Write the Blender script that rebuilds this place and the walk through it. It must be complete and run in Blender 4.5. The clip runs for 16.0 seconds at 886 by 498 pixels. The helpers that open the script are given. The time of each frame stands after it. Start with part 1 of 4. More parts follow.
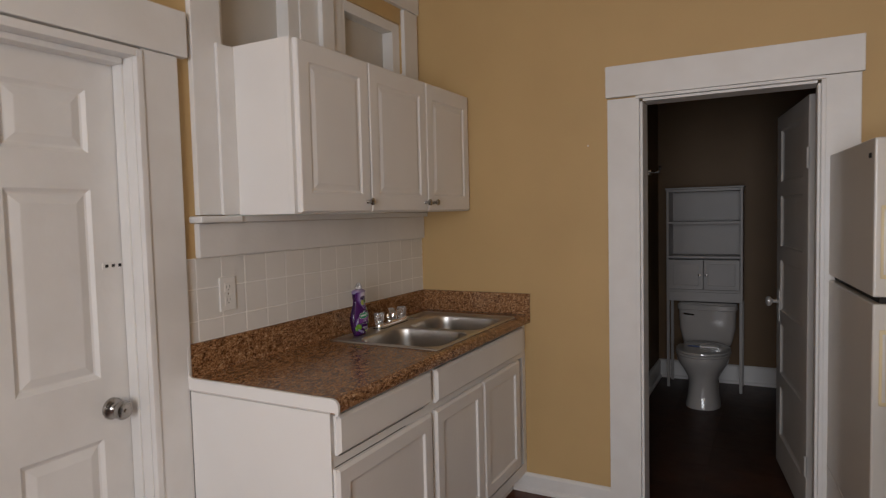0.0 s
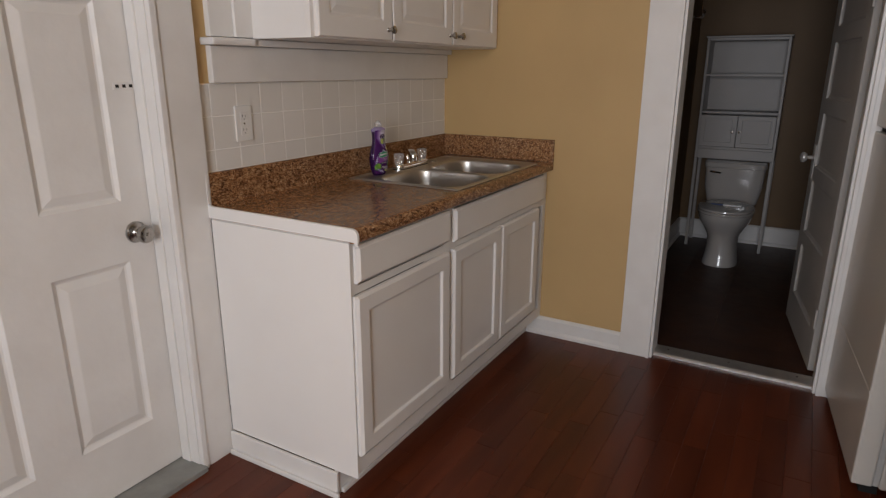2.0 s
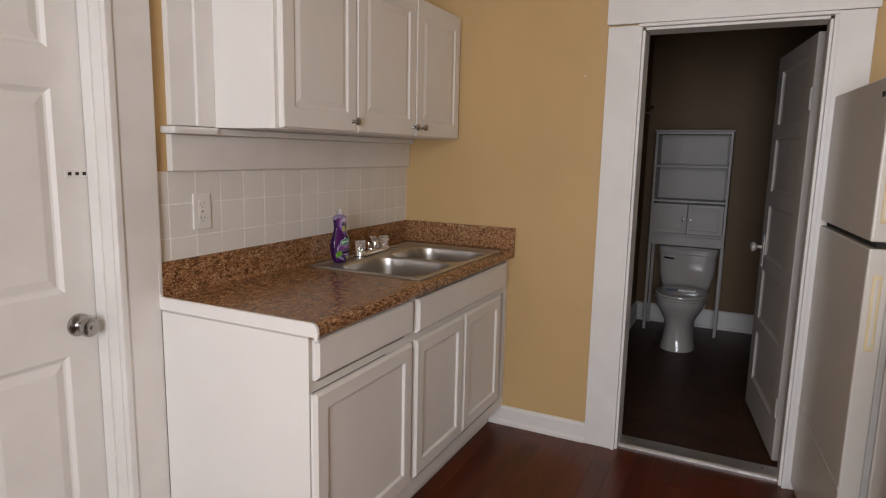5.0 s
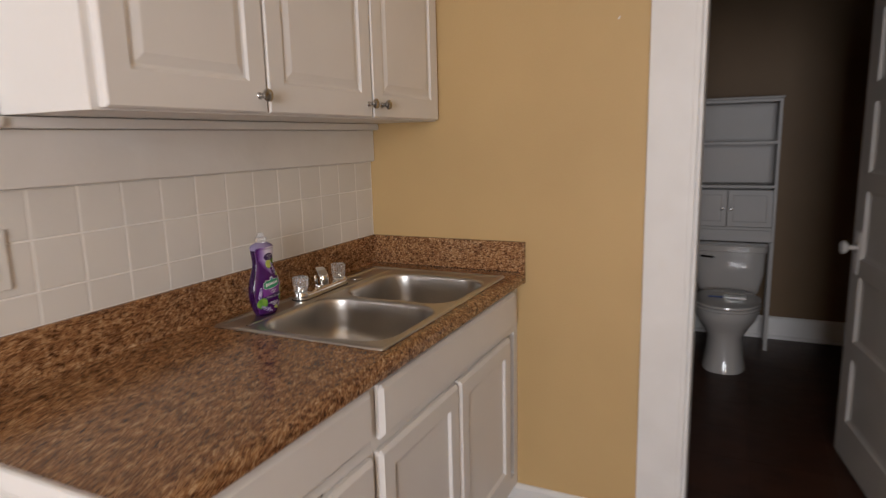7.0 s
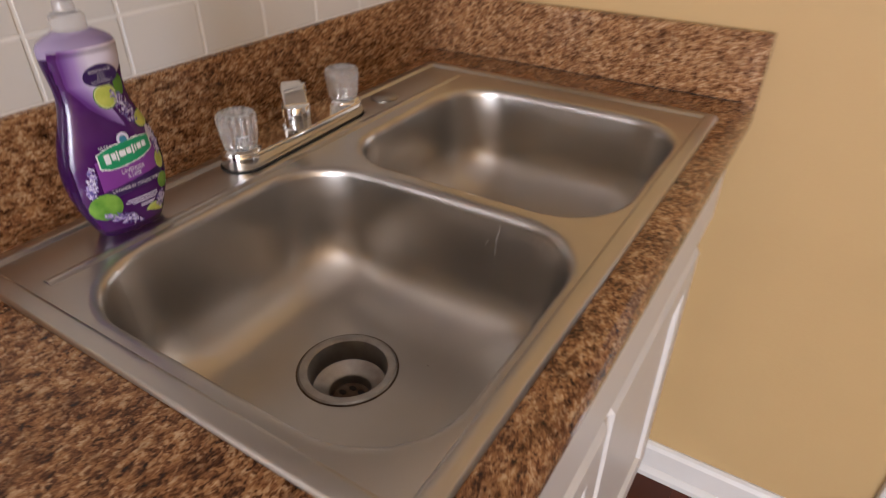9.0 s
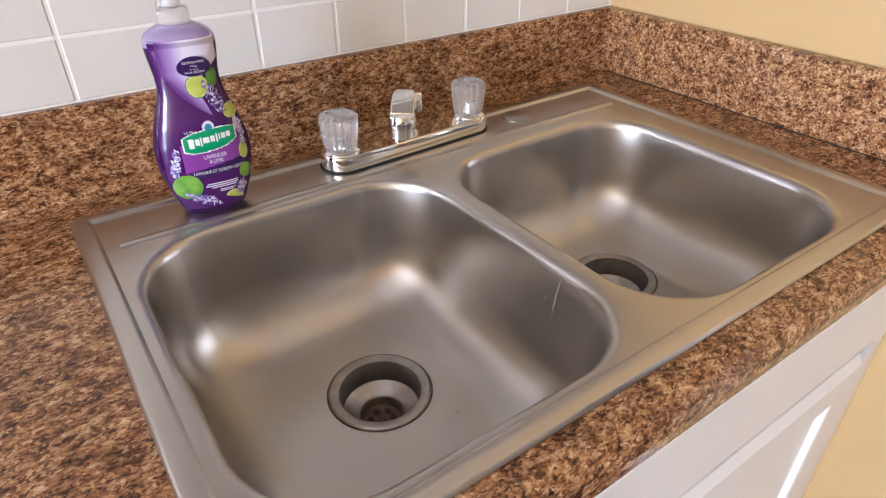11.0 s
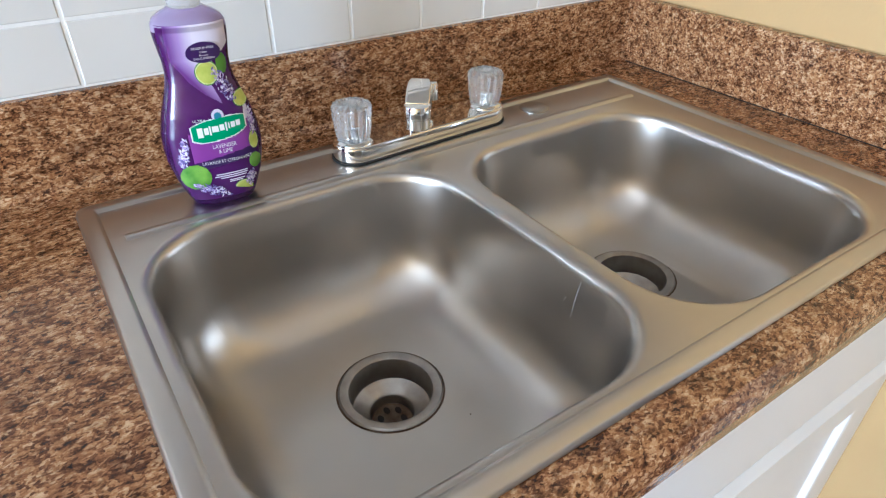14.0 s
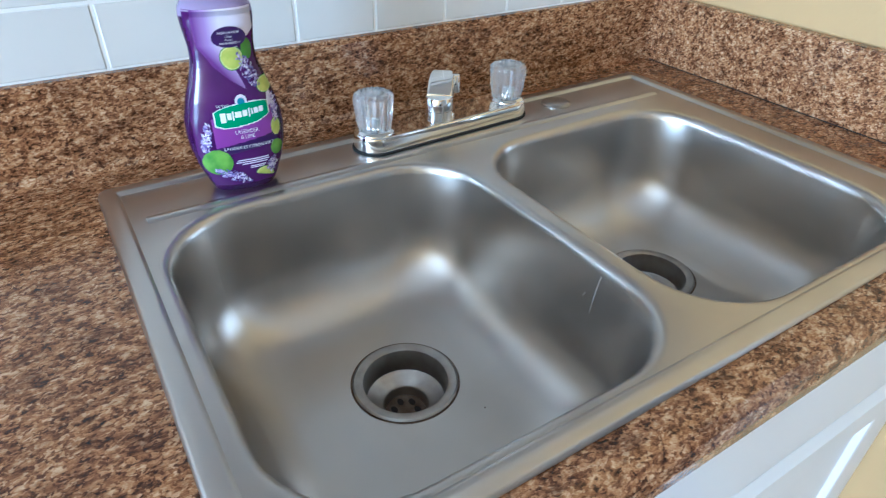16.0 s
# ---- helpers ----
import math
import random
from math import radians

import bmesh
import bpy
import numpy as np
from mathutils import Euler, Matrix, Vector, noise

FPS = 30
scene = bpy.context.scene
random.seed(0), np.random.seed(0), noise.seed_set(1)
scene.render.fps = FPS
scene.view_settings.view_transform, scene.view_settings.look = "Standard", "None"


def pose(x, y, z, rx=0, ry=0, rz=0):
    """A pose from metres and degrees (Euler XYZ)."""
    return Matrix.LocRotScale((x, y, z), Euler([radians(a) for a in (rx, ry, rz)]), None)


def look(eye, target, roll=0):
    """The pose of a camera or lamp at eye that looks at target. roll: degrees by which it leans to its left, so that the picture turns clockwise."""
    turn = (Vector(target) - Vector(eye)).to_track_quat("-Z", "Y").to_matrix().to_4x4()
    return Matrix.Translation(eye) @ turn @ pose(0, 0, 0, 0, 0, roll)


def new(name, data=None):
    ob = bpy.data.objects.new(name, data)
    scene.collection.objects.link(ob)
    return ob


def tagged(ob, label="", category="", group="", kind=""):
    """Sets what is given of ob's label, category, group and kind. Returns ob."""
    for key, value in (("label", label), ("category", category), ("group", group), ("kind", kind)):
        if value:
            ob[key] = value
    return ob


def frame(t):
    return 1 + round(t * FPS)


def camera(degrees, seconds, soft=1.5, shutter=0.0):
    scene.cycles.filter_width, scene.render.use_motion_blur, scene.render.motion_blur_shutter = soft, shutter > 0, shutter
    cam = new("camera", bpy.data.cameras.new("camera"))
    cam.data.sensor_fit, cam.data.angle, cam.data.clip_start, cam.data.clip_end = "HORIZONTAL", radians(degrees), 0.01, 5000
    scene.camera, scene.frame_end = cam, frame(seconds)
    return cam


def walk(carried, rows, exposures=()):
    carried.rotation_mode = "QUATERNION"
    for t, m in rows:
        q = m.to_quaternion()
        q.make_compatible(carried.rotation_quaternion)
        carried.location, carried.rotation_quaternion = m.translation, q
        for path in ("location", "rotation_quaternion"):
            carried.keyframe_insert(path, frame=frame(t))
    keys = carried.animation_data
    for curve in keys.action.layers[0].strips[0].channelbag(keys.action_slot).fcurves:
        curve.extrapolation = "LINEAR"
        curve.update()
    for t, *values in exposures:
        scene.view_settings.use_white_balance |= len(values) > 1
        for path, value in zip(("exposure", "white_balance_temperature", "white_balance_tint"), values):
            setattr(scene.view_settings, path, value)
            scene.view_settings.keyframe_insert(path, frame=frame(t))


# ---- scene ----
cam = camera(71.2, 16.0, 1.2, 0.6)
PATH = [
    (0, (1.682, -2.892, 1.409), (0.739, -1.131, 1.296), -1.4),
    (0.5, (1.666, -2.891, 1.396), (0.681, -1.156, 1.257), 0.2),
    (1, (1.662, -2.886, 1.382), (0.64, -1.184, 1.141), 0.2),
    (1.5, (1.667, -2.883, 1.346), (0.661, -1.205, 0.931), 0.4),
    (2, (1.653, -2.859, 1.328), (0.691, -1.196, 0.77), 0.2),
    (2.5, (1.659, -2.857, 1.329), (0.782, -1.129, 0.836), 1.2),
    (3, (1.666, -2.855, 1.346), (0.843, -1.095, 0.873), 1.3),
    (3.5, (1.644, -2.85, 1.335), (0.823, -1.089, 0.864), 0.4),
    (4, (1.644, -2.845, 1.343), (0.845, -1.076, 0.86), 0.3),
    (4.5, (1.623, -2.839, 1.347), (0.783, -1.061, 0.982), 1.4),
    (4.7, (1.622, -2.842, 1.358), (0.754, -1.067, 1.049), 1.4),
    (6.8, (1.333, -2.158, 1.366), (0.492, -0.376, 1.022), -0.3),
    (7, (1.272, -2.018, 1.358), (0.418, -0.244, 1.01), -1.4),
    (7.5, (1.12, -1.656, 1.34), (0.133, 0.015, 0.857), -0.5),
    (8, (0.968, -1.362, 1.32), (-0.097, 0.214, 0.701), -0.5),
    (8.5, (0.776, -1.178, 1.279), (-0.075, 0.42, 0.428), -0.4),
    (9, (0.702, -1.058, 1.236), (-0.191, 0.358, 0.142), 0.1),
    (9.5, (0.67, -0.943, 1.23), (-0.424, 0.265, 0.07), 2.9),
    (9.7, (0.687, -0.91, 1.234), (-0.495, 0.203, 0.067), 3.0),
    (11.8, (0.782, -0.9, 1.24), (-0.601, 0.049, 0.151), -0.2),
    (12, (0.775, -0.898, 1.236), (-0.594, 0.045, 0.124), 0.0),
    (12.5, (0.754, -0.892, 1.23), (-0.607, 0.035, 0.096), 0.6),
    (13, (0.749, -0.891, 1.239), (-0.624, 0.096, 0.171), 0.6),
    (13.5, (0.744, -0.897, 1.239), (-0.571, 0.113, 0.121), 2.2),
    (14, (0.749, -0.897, 1.236), (-0.615, 0.038, 0.11), 0.5),
    (14.5, (0.757, -0.899, 1.239), (-0.61, 0.042, 0.122), 0.7),
    (15, (0.765, -0.898, 1.24), (-0.616, 0.042, 0.141), 0.5),
    (15.5, (0.762, -0.897, 1.235), (-0.619, 0.03, 0.125), 0.8),
    (16, (0.747, -0.903, 1.228), (-0.637, -0.004, 0.099), 1.3),
]
walk(cam, [(t, look(eye, target, roll)) for t, eye, target, roll in PATH],
     [(0.0, -0.47, 6050, 11), (0.5, -0.38, 6050, 11), (1.2, -0.35, 6000, 11), (2.0, -0.34, 6000, 11), (3.5, -0.05, 5950, 11), (4.5, 0.0, 5950, 11), (7.0, 0.20, 6150, 12), (8.0, 0.42, 6050, 13), (9.0, 0.80, 5950, 15), (9.7, 1.3, 5700, 13), (11.8, 1.62, 5000, 9), (12.5, 1.64, 4900, 7), (14.5, 1.64, 4500, -2), (15.0, 1.64, 4250, -4), (16.0, 1.64, 4150, -4)])


# ---- light and exposure ----
world = bpy.data.worlds.new("world")
scene.world = world
world.use_nodes = True
wn = world.node_tree
sky = wn.nodes.new("ShaderNodeTexSky")
sky.sky_type, sky.sun_disc = "NISHITA", False
sky.sun_elevation, sky.sun_rotation = radians(40), radians(200)
wn.nodes["Background"].inputs["Strength"].default_value = 0.1
wn.links.new(sky.outputs[0], wn.nodes["Background"].inputs["Color"])
sun = new("sun", bpy.data.lights.new("sun", "SUN"))
sun.data.energy, sun.data.angle, sun.data.color = 1.0, radians(12), (1.0, 0.95, 0.88)
sun.matrix_world = pose(0, -8, 8, 50, 0, -20)


def window_light(name, m, w, h, watts):
    lamp = new(name, bpy.data.lights.new(name, "AREA"))
    lamp.data.shape, lamp.data.size, lamp.data.size_y = "RECTANGLE", w, h
    lamp.data.energy, lamp.data.color = watts, (0.985, 0.97, 0.96)
    lamp.matrix_world = m
    return lamp


# daylight of the back window, behind the walker
window_light("back_daylight", pose(1.80, -4.85, 1.46, 90, 0, 0), 1.2, 1.50, 84)


# ---- materials ----
def material(name, base, rough=0.5, metal=0.0, second=None, scale=6.0, mix=0.5, bump=0.0, bump_scale=60.0, spec=0.5, vary=0.0, stretch=(1, 1, 1), coat=0.0, rough2=None):
    m = bpy.data.materials.new(name)
    m.use_nodes = True
    nt = m.node_tree
    b = nt.nodes["Principled BSDF"]
    b.inputs["Roughness"].default_value, b.inputs["Metallic"].default_value = rough, metal
    b.inputs["Specular IOR Level"].default_value, b.inputs["Coat Weight"].default_value = spec, coat
    b.inputs["Coat Roughness"].default_value = 0.12
    geo = nt.nodes.new("ShaderNodeNewGeometry")
    mp = nt.nodes.new("ShaderNodeMapping")
    mp.inputs["Scale"].default_value = stretch
    nt.links.new(geo.outputs["Position"], mp.inputs["Vector"])
    second = second or tuple(c * 0.88 for c in base)
    n1 = nt.nodes.new("ShaderNodeTexNoise")
    n1.inputs["Scale"].default_value, n1.inputs["Detail"].default_value = scale, 6
    nt.links.new(mp.outputs[0], n1.inputs["Vector"])
    ramp = nt.nodes.new("ShaderNodeValToRGB")
    ramp.color_ramp.elements[0].position, ramp.color_ramp.elements[1].position = 0.5 - 0.2, 0.5 + 0.25
    ramp.color_ramp.elements[0].color = (*second, 1)
    ramp.color_ramp.elements[1].color = (*base, 1)
    nt.links.new(n1.outputs["Fac"], ramp.inputs[0])
    out = ramp.outputs[0]
    if vary:
        info = nt.nodes.new("ShaderNodeObjectInfo")
        hsv = nt.nodes.new("ShaderNodeHueSaturation")
        rng = nt.nodes.new("ShaderNodeMapRange")
        rng.inputs["To Min"].default_value, rng.inputs["To Max"].default_value = 1 - vary, 1 + vary
        nt.links.new(info.outputs["Random"], rng.inputs["Value"])
        nt.links.new(rng.outputs[0], hsv.inputs["Value"])
        nt.links.new(out, hsv.inputs["Color"])
        out = hsv.outputs[0]
    nt.links.new(out, b.inputs["Base Color"])
    if rough2 is not None:
        n3 = nt.nodes.new("ShaderNodeTexNoise")
        n3.inputs["Scale"].default_value = scale * 2.3
        nt.links.new(mp.outputs[0], n3.inputs["Vector"])
        r3 = nt.nodes.new("ShaderNodeMapRange")
        r3.inputs["To Min"].default_value, r3.inputs["To Max"].default_value = rough, rough2
        nt.links.new(n3.outputs["Fac"], r3.inputs["Value"])
        nt.links.new(r3.outputs[0], b.inputs["Roughness"])
    if bump:
        n2 = nt.nodes.new("ShaderNodeTexNoise")
        n2.inputs["Scale"].default_value, n2.inputs["Detail"].default_value = bump_scale, 4
        nt.links.new(mp.outputs[0], n2.inputs["Vector"])
        bp = nt.nodes.new("ShaderNodeBump")
        bp.inputs["Strength"].default_value, bp.inputs["Distance"].default_value = bump, 0.002
        nt.links.new(n2.outputs["Fac"], bp.inputs["Height"])
        nt.links.new(bp.outputs[0], b.inputs["Normal"])
    return m


def granite_laminate():
    """Brown stone-pattern laminate: rust and tan flakes, dark brown flecks and small black ones."""
    m = bpy.data.materials.new("granite_laminate")
    m.use_nodes = True
    nt = m.node_tree
    b = nt.nodes["Principled BSDF"]
    geo = nt.nodes.new("ShaderNodeNewGeometry")
    flat = nt.nodes.new("ShaderNodeMapping")
    flat.inputs["Scale"].default_value = (1.15, 0.70, 1.25)
    flat.inputs["Rotation"].default_value = (radians(14), radians(8), radians(17))
    nt.links.new(geo.outputs["Position"], flat.inputs["Vector"])

    def noise(scale, detail, rough, twist=0.0):
        n = nt.nodes.new("ShaderNodeTexNoise")
        n.inputs["Scale"].default_value, n.inputs["Detail"].default_value, n.inputs["Roughness"].default_value, n.inputs["Distortion"].default_value = scale, detail, rough, twist
        nt.links.new(flat.outputs[0], n.inputs["Vector"])
        return n.outputs["Fac"]

    def ramp(fac, stops):
        r = nt.nodes.new("ShaderNodeValToRGB")
        while len(r.color_ramp.elements) < len(stops):
            r.color_ramp.elements.new(0.5)
        for e, (p, c) in zip(r.color_ramp.elements, stops):
            e.position, e.color = p, (*c, 1)
        nt.links.new(fac, r.inputs[0])
        return r.outputs[0]

    def mixed(kind, f, a, c):
        x = nt.nodes.new("ShaderNodeMix")
        x.data_type, x.blend_type = "RGBA", kind
        x.inputs["Factor"].default_value = f
        nt.links.new(a, x.inputs["A"])
        nt.links.new(c, x.inputs["B"])
        return x.outputs["Result"]

    wobble = nt.nodes.new("ShaderNodeTexNoise")
    wobble.inputs["Scale"].default_value, wobble.inputs["Detail"].default_value = 210, 3
    nt.links.new(flat.outputs[0], wobble.inputs["Vector"])
    bent = nt.nodes.new("ShaderNodeVectorMath")
    bent.operation = "MULTIPLY_ADD"
    bent.inputs[1].default_value = (0.009, 0.009, 0.009)
    nt.links.new(wobble.outputs["Color"], bent.inputs[0])
    nt.links.new(flat.outputs[0], bent.inputs[2])
    chips = nt.nodes.new("ShaderNodeTexVoronoi")
    chips.inputs["Scale"].default_value = 400
    nt.links.new(bent.outputs[0], chips.inputs["Vector"])
    one = nt.nodes.new("ShaderNodeSeparateColor")
    nt.links.new(chips.outputs["Color"], one.inputs[0])
    blend = nt.nodes.new("ShaderNodeMix")
    blend.inputs["Factor"].default_value = 0.21
    nt.links.new(noise(105, 7, 0.78, 0.35), blend.inputs["A"])
    nt.links.new(one.outputs[0], blend.inputs["B"])
    flakes = ramp(blend.outputs["Result"], [(0.34, (0.030, 0.015, 0.010)), (0.42, (0.125, 0.053, 0.023)), (0.49, (0.265, 0.126, 0.052)), (0.56, (0.400, 0.220, 0.100)), (0.66, (0.60, 0.43, 0.26))])
    hues = ramp(noise(38, 5, 0.68), [(0.36, (0.50, 0.42, 0.38)), (0.48, (1.0, 0.95, 0.88)), (0.62, (1.15, 1.15, 1.15))])
    flecks = ramp(noise(62, 6, 0.76, 0.4), [(0.38, (0.24, 0.18, 0.16)), (0.45, (1, 1, 1))])
    col = mixed("MULTIPLY", 0.75, mixed("MULTIPLY", 0.85, flakes, hues), flecks)
    nt.links.new(col, b.inputs["Base Color"])
    b.inputs["Roughness"].default_value = 0.19
    b.inputs["Specular IOR Level"].default_value = 0.40
    fine = nt.nodes.new("ShaderNodeTexNoise")
    fine.inputs["Scale"].default_value = 420
    nt.links.new(geo.outputs["Position"], fine.inputs["Vector"])
    bp = nt.nodes.new("ShaderNodeBump")
    bp.inputs["Strength"].default_value, bp.inputs["Distance"].default_value = 0.22, 0.0006
    nt.links.new(fine.outputs["Fac"], bp.inputs["Height"])
    nt.links.new(bp.outputs[0], b.inputs["Normal"])
    return m


def clear(name, colour, rough=0.03, ior=1.49):
    m = bpy.data.materials.new(name)
    m.use_nodes = True
    b = m.node_tree.nodes["Principled BSDF"]
    b.inputs["Base Color"].default_value = (*colour, 1)
    b.inputs["Transmission Weight"].default_value, b.inputs["Roughness"].default_value, b.inputs["IOR"].default_value = 1.0, rough, ior
    return m


YELLOW = material("yellow_wall_paint", (0.56, 0.384, 0.172), 0.62, second=(0.51, 0.348, 0.154), scale=2.4, bump=0.3, bump_scale=130)
WHITE = material("white_trim_paint", (0.78, 0.765, 0.745), 0.36, second=(0.72, 0.70, 0.675), scale=7, bump=0.5, bump_scale=30, rough2=0.5)
# shaded copy of the white trim paint for the bathroom door and hinges
DIM_WHITE = material("dimmed_white_door_paint", (0.50, 0.478, 0.45), 0.42, second=(0.44, 0.418, 0.39), scale=5, bump=0.3, bump_scale=40, rough2=0.55)
CABINET = material("white_cabinet_paint", (0.81, 0.79, 0.765), 0.40, second=(0.775, 0.75, 0.725), scale=4, bump=0.08, bump_scale=90)
BOARD = material("grey_painted_board", (0.56, 0.53, 0.48), 0.55, second=(0.50, 0.47, 0.42), scale=4, bump=0.2, bump_scale=40)
TILE = material("white_wall_tile", (0.75, 0.73, 0.695), 0.16, second=(0.72, 0.70, 0.665), scale=9, bump=0.18, bump_scale=30, vary=0.025)
GROUT = material("tile_grout", (0.87, 0.855, 0.83), 0.7, second=(0.85, 0.835, 0.80), scale=20, bump=0.3, bump_scale=220)
GRANITE = granite_laminate()
STEEL = material("stainless_steel", (0.57, 0.55, 0.52), 0.285, 1.0, second=(0.50, 0.477, 0.447), scale=6, rough2=0.335)
STEEL_RIM = material("drain_steel", (0.45, 0.43, 0.405), 0.36, 1.0, second=(0.33, 0.31, 0.285), scale=60)
CHROME = material("chrome", (0.86, 0.86, 0.86), 0.06, 1.0, second=(0.82, 0.82, 0.82), scale=30)
SATIN = material("satin_chrome", (0.85, 0.84, 0.82), 0.24, 1.0, second=(0.78, 0.77, 0.75), scale=60)
NICKEL = material("satin_nickel", (0.42, 0.40, 0.37), 0.22, 1.0, second=(0.34, 0.32, 0.30), scale=80)
ALUMINIUM = material("scuffed_aluminium", (0.90, 0.88, 0.85), 0.45, 1.0, second=(0.74, 0.72, 0.69), scale=18, bump=0.06, bump_scale=60)
ACRYLIC = clear("clear_acrylic", (0.97, 0.97, 0.97), 0.10)
ACRYLIC.node_tree.nodes["Principled BSDF"].inputs["Transmission Weight"].default_value = 0.86
PLANK = material("reddish_laminate_plank", (0.125, 0.028, 0.009), 0.27, second=(0.072, 0.015, 0.005), scale=3, vary=0.20, stretch=(5, 0.7, 1), bump=0.03, bump_scale=60, rough2=0.36, spec=0.32)
DARKFLOOR = material("dark_brown_vinyl", (0.060, 0.022, 0.010), 0.38, second=(0.030, 0.011, 0.006), scale=7, vary=0.2, bump=0.15, bump_scale=60, rough2=0.5, spec=0.35)
SUBFLOOR = material("dark_seam", (0.02, 0.008, 0.005), 0.8)
# brown taken darker so that the colour carries the bathroom's dim light
BATHWALL = material("dimmed_brown_paint", (0.165, 0.097, 0.040), 0.6, second=(0.145, 0.083, 0.033), scale=3, bump=0.2, bump_scale=120)
CEILING = material("ceiling_paint", (0.78, 0.76, 0.72), 0.8, second=(0.74, 0.72, 0.68), scale=3, bump=0.2, bump_scale=80)
SILLGREY = material("grey_painted_sill", (0.30, 0.30, 0.28), 0.5, second=(0.20, 0.20, 0.19), scale=14, bump=0.4, bump_scale=60)
FRIDGE = material("off_white_enamel", (0.60, 0.565, 0.515), 0.34, second=(0.57, 0.535, 0.485), scale=3, bump=0.12, bump_scale=240, coat=0.2)
GASKET = material("grey_gasket", (0.50, 0.49, 0.47), 0.6, second=(0.44, 0.43, 0.41), scale=20)
HANDLEBEIGE = material("yellowed_plastic", (0.66, 0.55, 0.33), 0.45, second=(0.60, 0.49, 0.28), scale=10)
BLACK = material("black_glass", (0.012, 0.012, 0.013), 0.10, second=(0.01, 0.01, 0.01), scale=10)
DARK = material("dark_gap", (0.012, 0.011, 0.010), 0.8)
# white porcelain with the low bathroom light put into its base colour
DIM_PORCELAIN = material("dimmed_white_porcelain", (0.45, 0.423, 0.396), 0.12, second=(0.43, 0.405, 0.38), scale=4, coat=0.5)
PLASTIC = material("white_plastic", (0.78, 0.77, 0.74), 0.35, second=(0.76, 0.74, 0.71), scale=12)
# white shelf board, its colour lowered to imitate shade in the bathroom
DIM_FIBREBOARD = material("dimmed_white_fibreboard", (0.41, 0.385, 0.365), 0.45, second=(0.385, 0.36, 0.34), scale=6)
RUST = material("dull_strainer_steel", (0.20, 0.15, 0.11), 0.45, 0.8, second=(0.08, 0.05, 0.035), scale=90, bump=0.4, bump_scale=200)


# ---- mesh helpers ----
def part(name, bm, mat, parent=None, label="", m=None, smooth=False):
    """Links a bmesh as one mesh object; m poses a top-level thing."""
    me = bpy.data.meshes.new(name)
    bmesh.ops.recalc_face_normals(bm, faces=bm.faces)
    if smooth:
        for f in bm.faces:
            f.smooth = True
        for e in bm.edges:
            if len(e.link_faces) == 2 and e.calc_face_angle(0) > radians(38):
                e.smooth = False
    bm.to_mesh(me)
    bm.free()
    me.materials.append(mat)
    ob = new(name, me)
    if parent:
        ob.parent = parent
    if m is not None:
        ob.matrix_basis = m
    if label:
        ob["label"] = label
    return ob


def empty(name, label, category, group="", kind="", m=None):
    ob = new(name)
    ob.empty_display_size = 0.05
    if m is not None:
        ob.matrix_basis = m
    return tagged(ob, label, category, group, kind)


def box(x0, x1, y0, y1, z0, z1, bevel=0.0, bm=None, seg=2):
    own = bmesh.new()
    bmesh.ops.create_cube(own, size=1.0, matrix=Matrix.LocRotScale(((x0 + x1) / 2, (y0 + y1) / 2, (z0 + z1) / 2), None, (abs(x1 - x0), abs(y1 - y0), abs(z1 - z0))))
    if bevel:
        bmesh.ops.bevel(own, geom=own.edges[:], offset=bevel, segments=seg, profile=0.6, affect="EDGES")
    if bm is None:
        return own
    me = bpy.data.meshes.new("tmp")
    own.to_mesh(me)
    own.free()
    bm.from_mesh(me)
    bpy.data.meshes.remove(me)
    return bm


def lathe(profile, steps=32, bm=None, m=None, flute=0.0, flutes=0, caps=True):
    """Turns (radius, height) points round z."""
    bm = bm or bmesh.new()
    m = m or Matrix()
    rings = []
    for r, z in profile:
        ring = []
        for k in range(steps):
            a = 2 * math.pi * k / steps
            rr = r * (1 - flute * (0.5 - 0.5 * math.cos(a * flutes))) if flutes else r
            ring.append(bm.verts.new(m @ Vector((rr * math.cos(a), rr * math.sin(a), z))))
        rings.append(ring)
    for a, b in zip(rings, rings[1:]):
        for k in range(steps):
            bm.faces.new((a[k], a[(k + 1) % steps], b[(k + 1) % steps], b[k]))
    if caps:
        bm.faces.new(rings[0][::-1])
        bm.faces.new(rings[-1])
    return bm


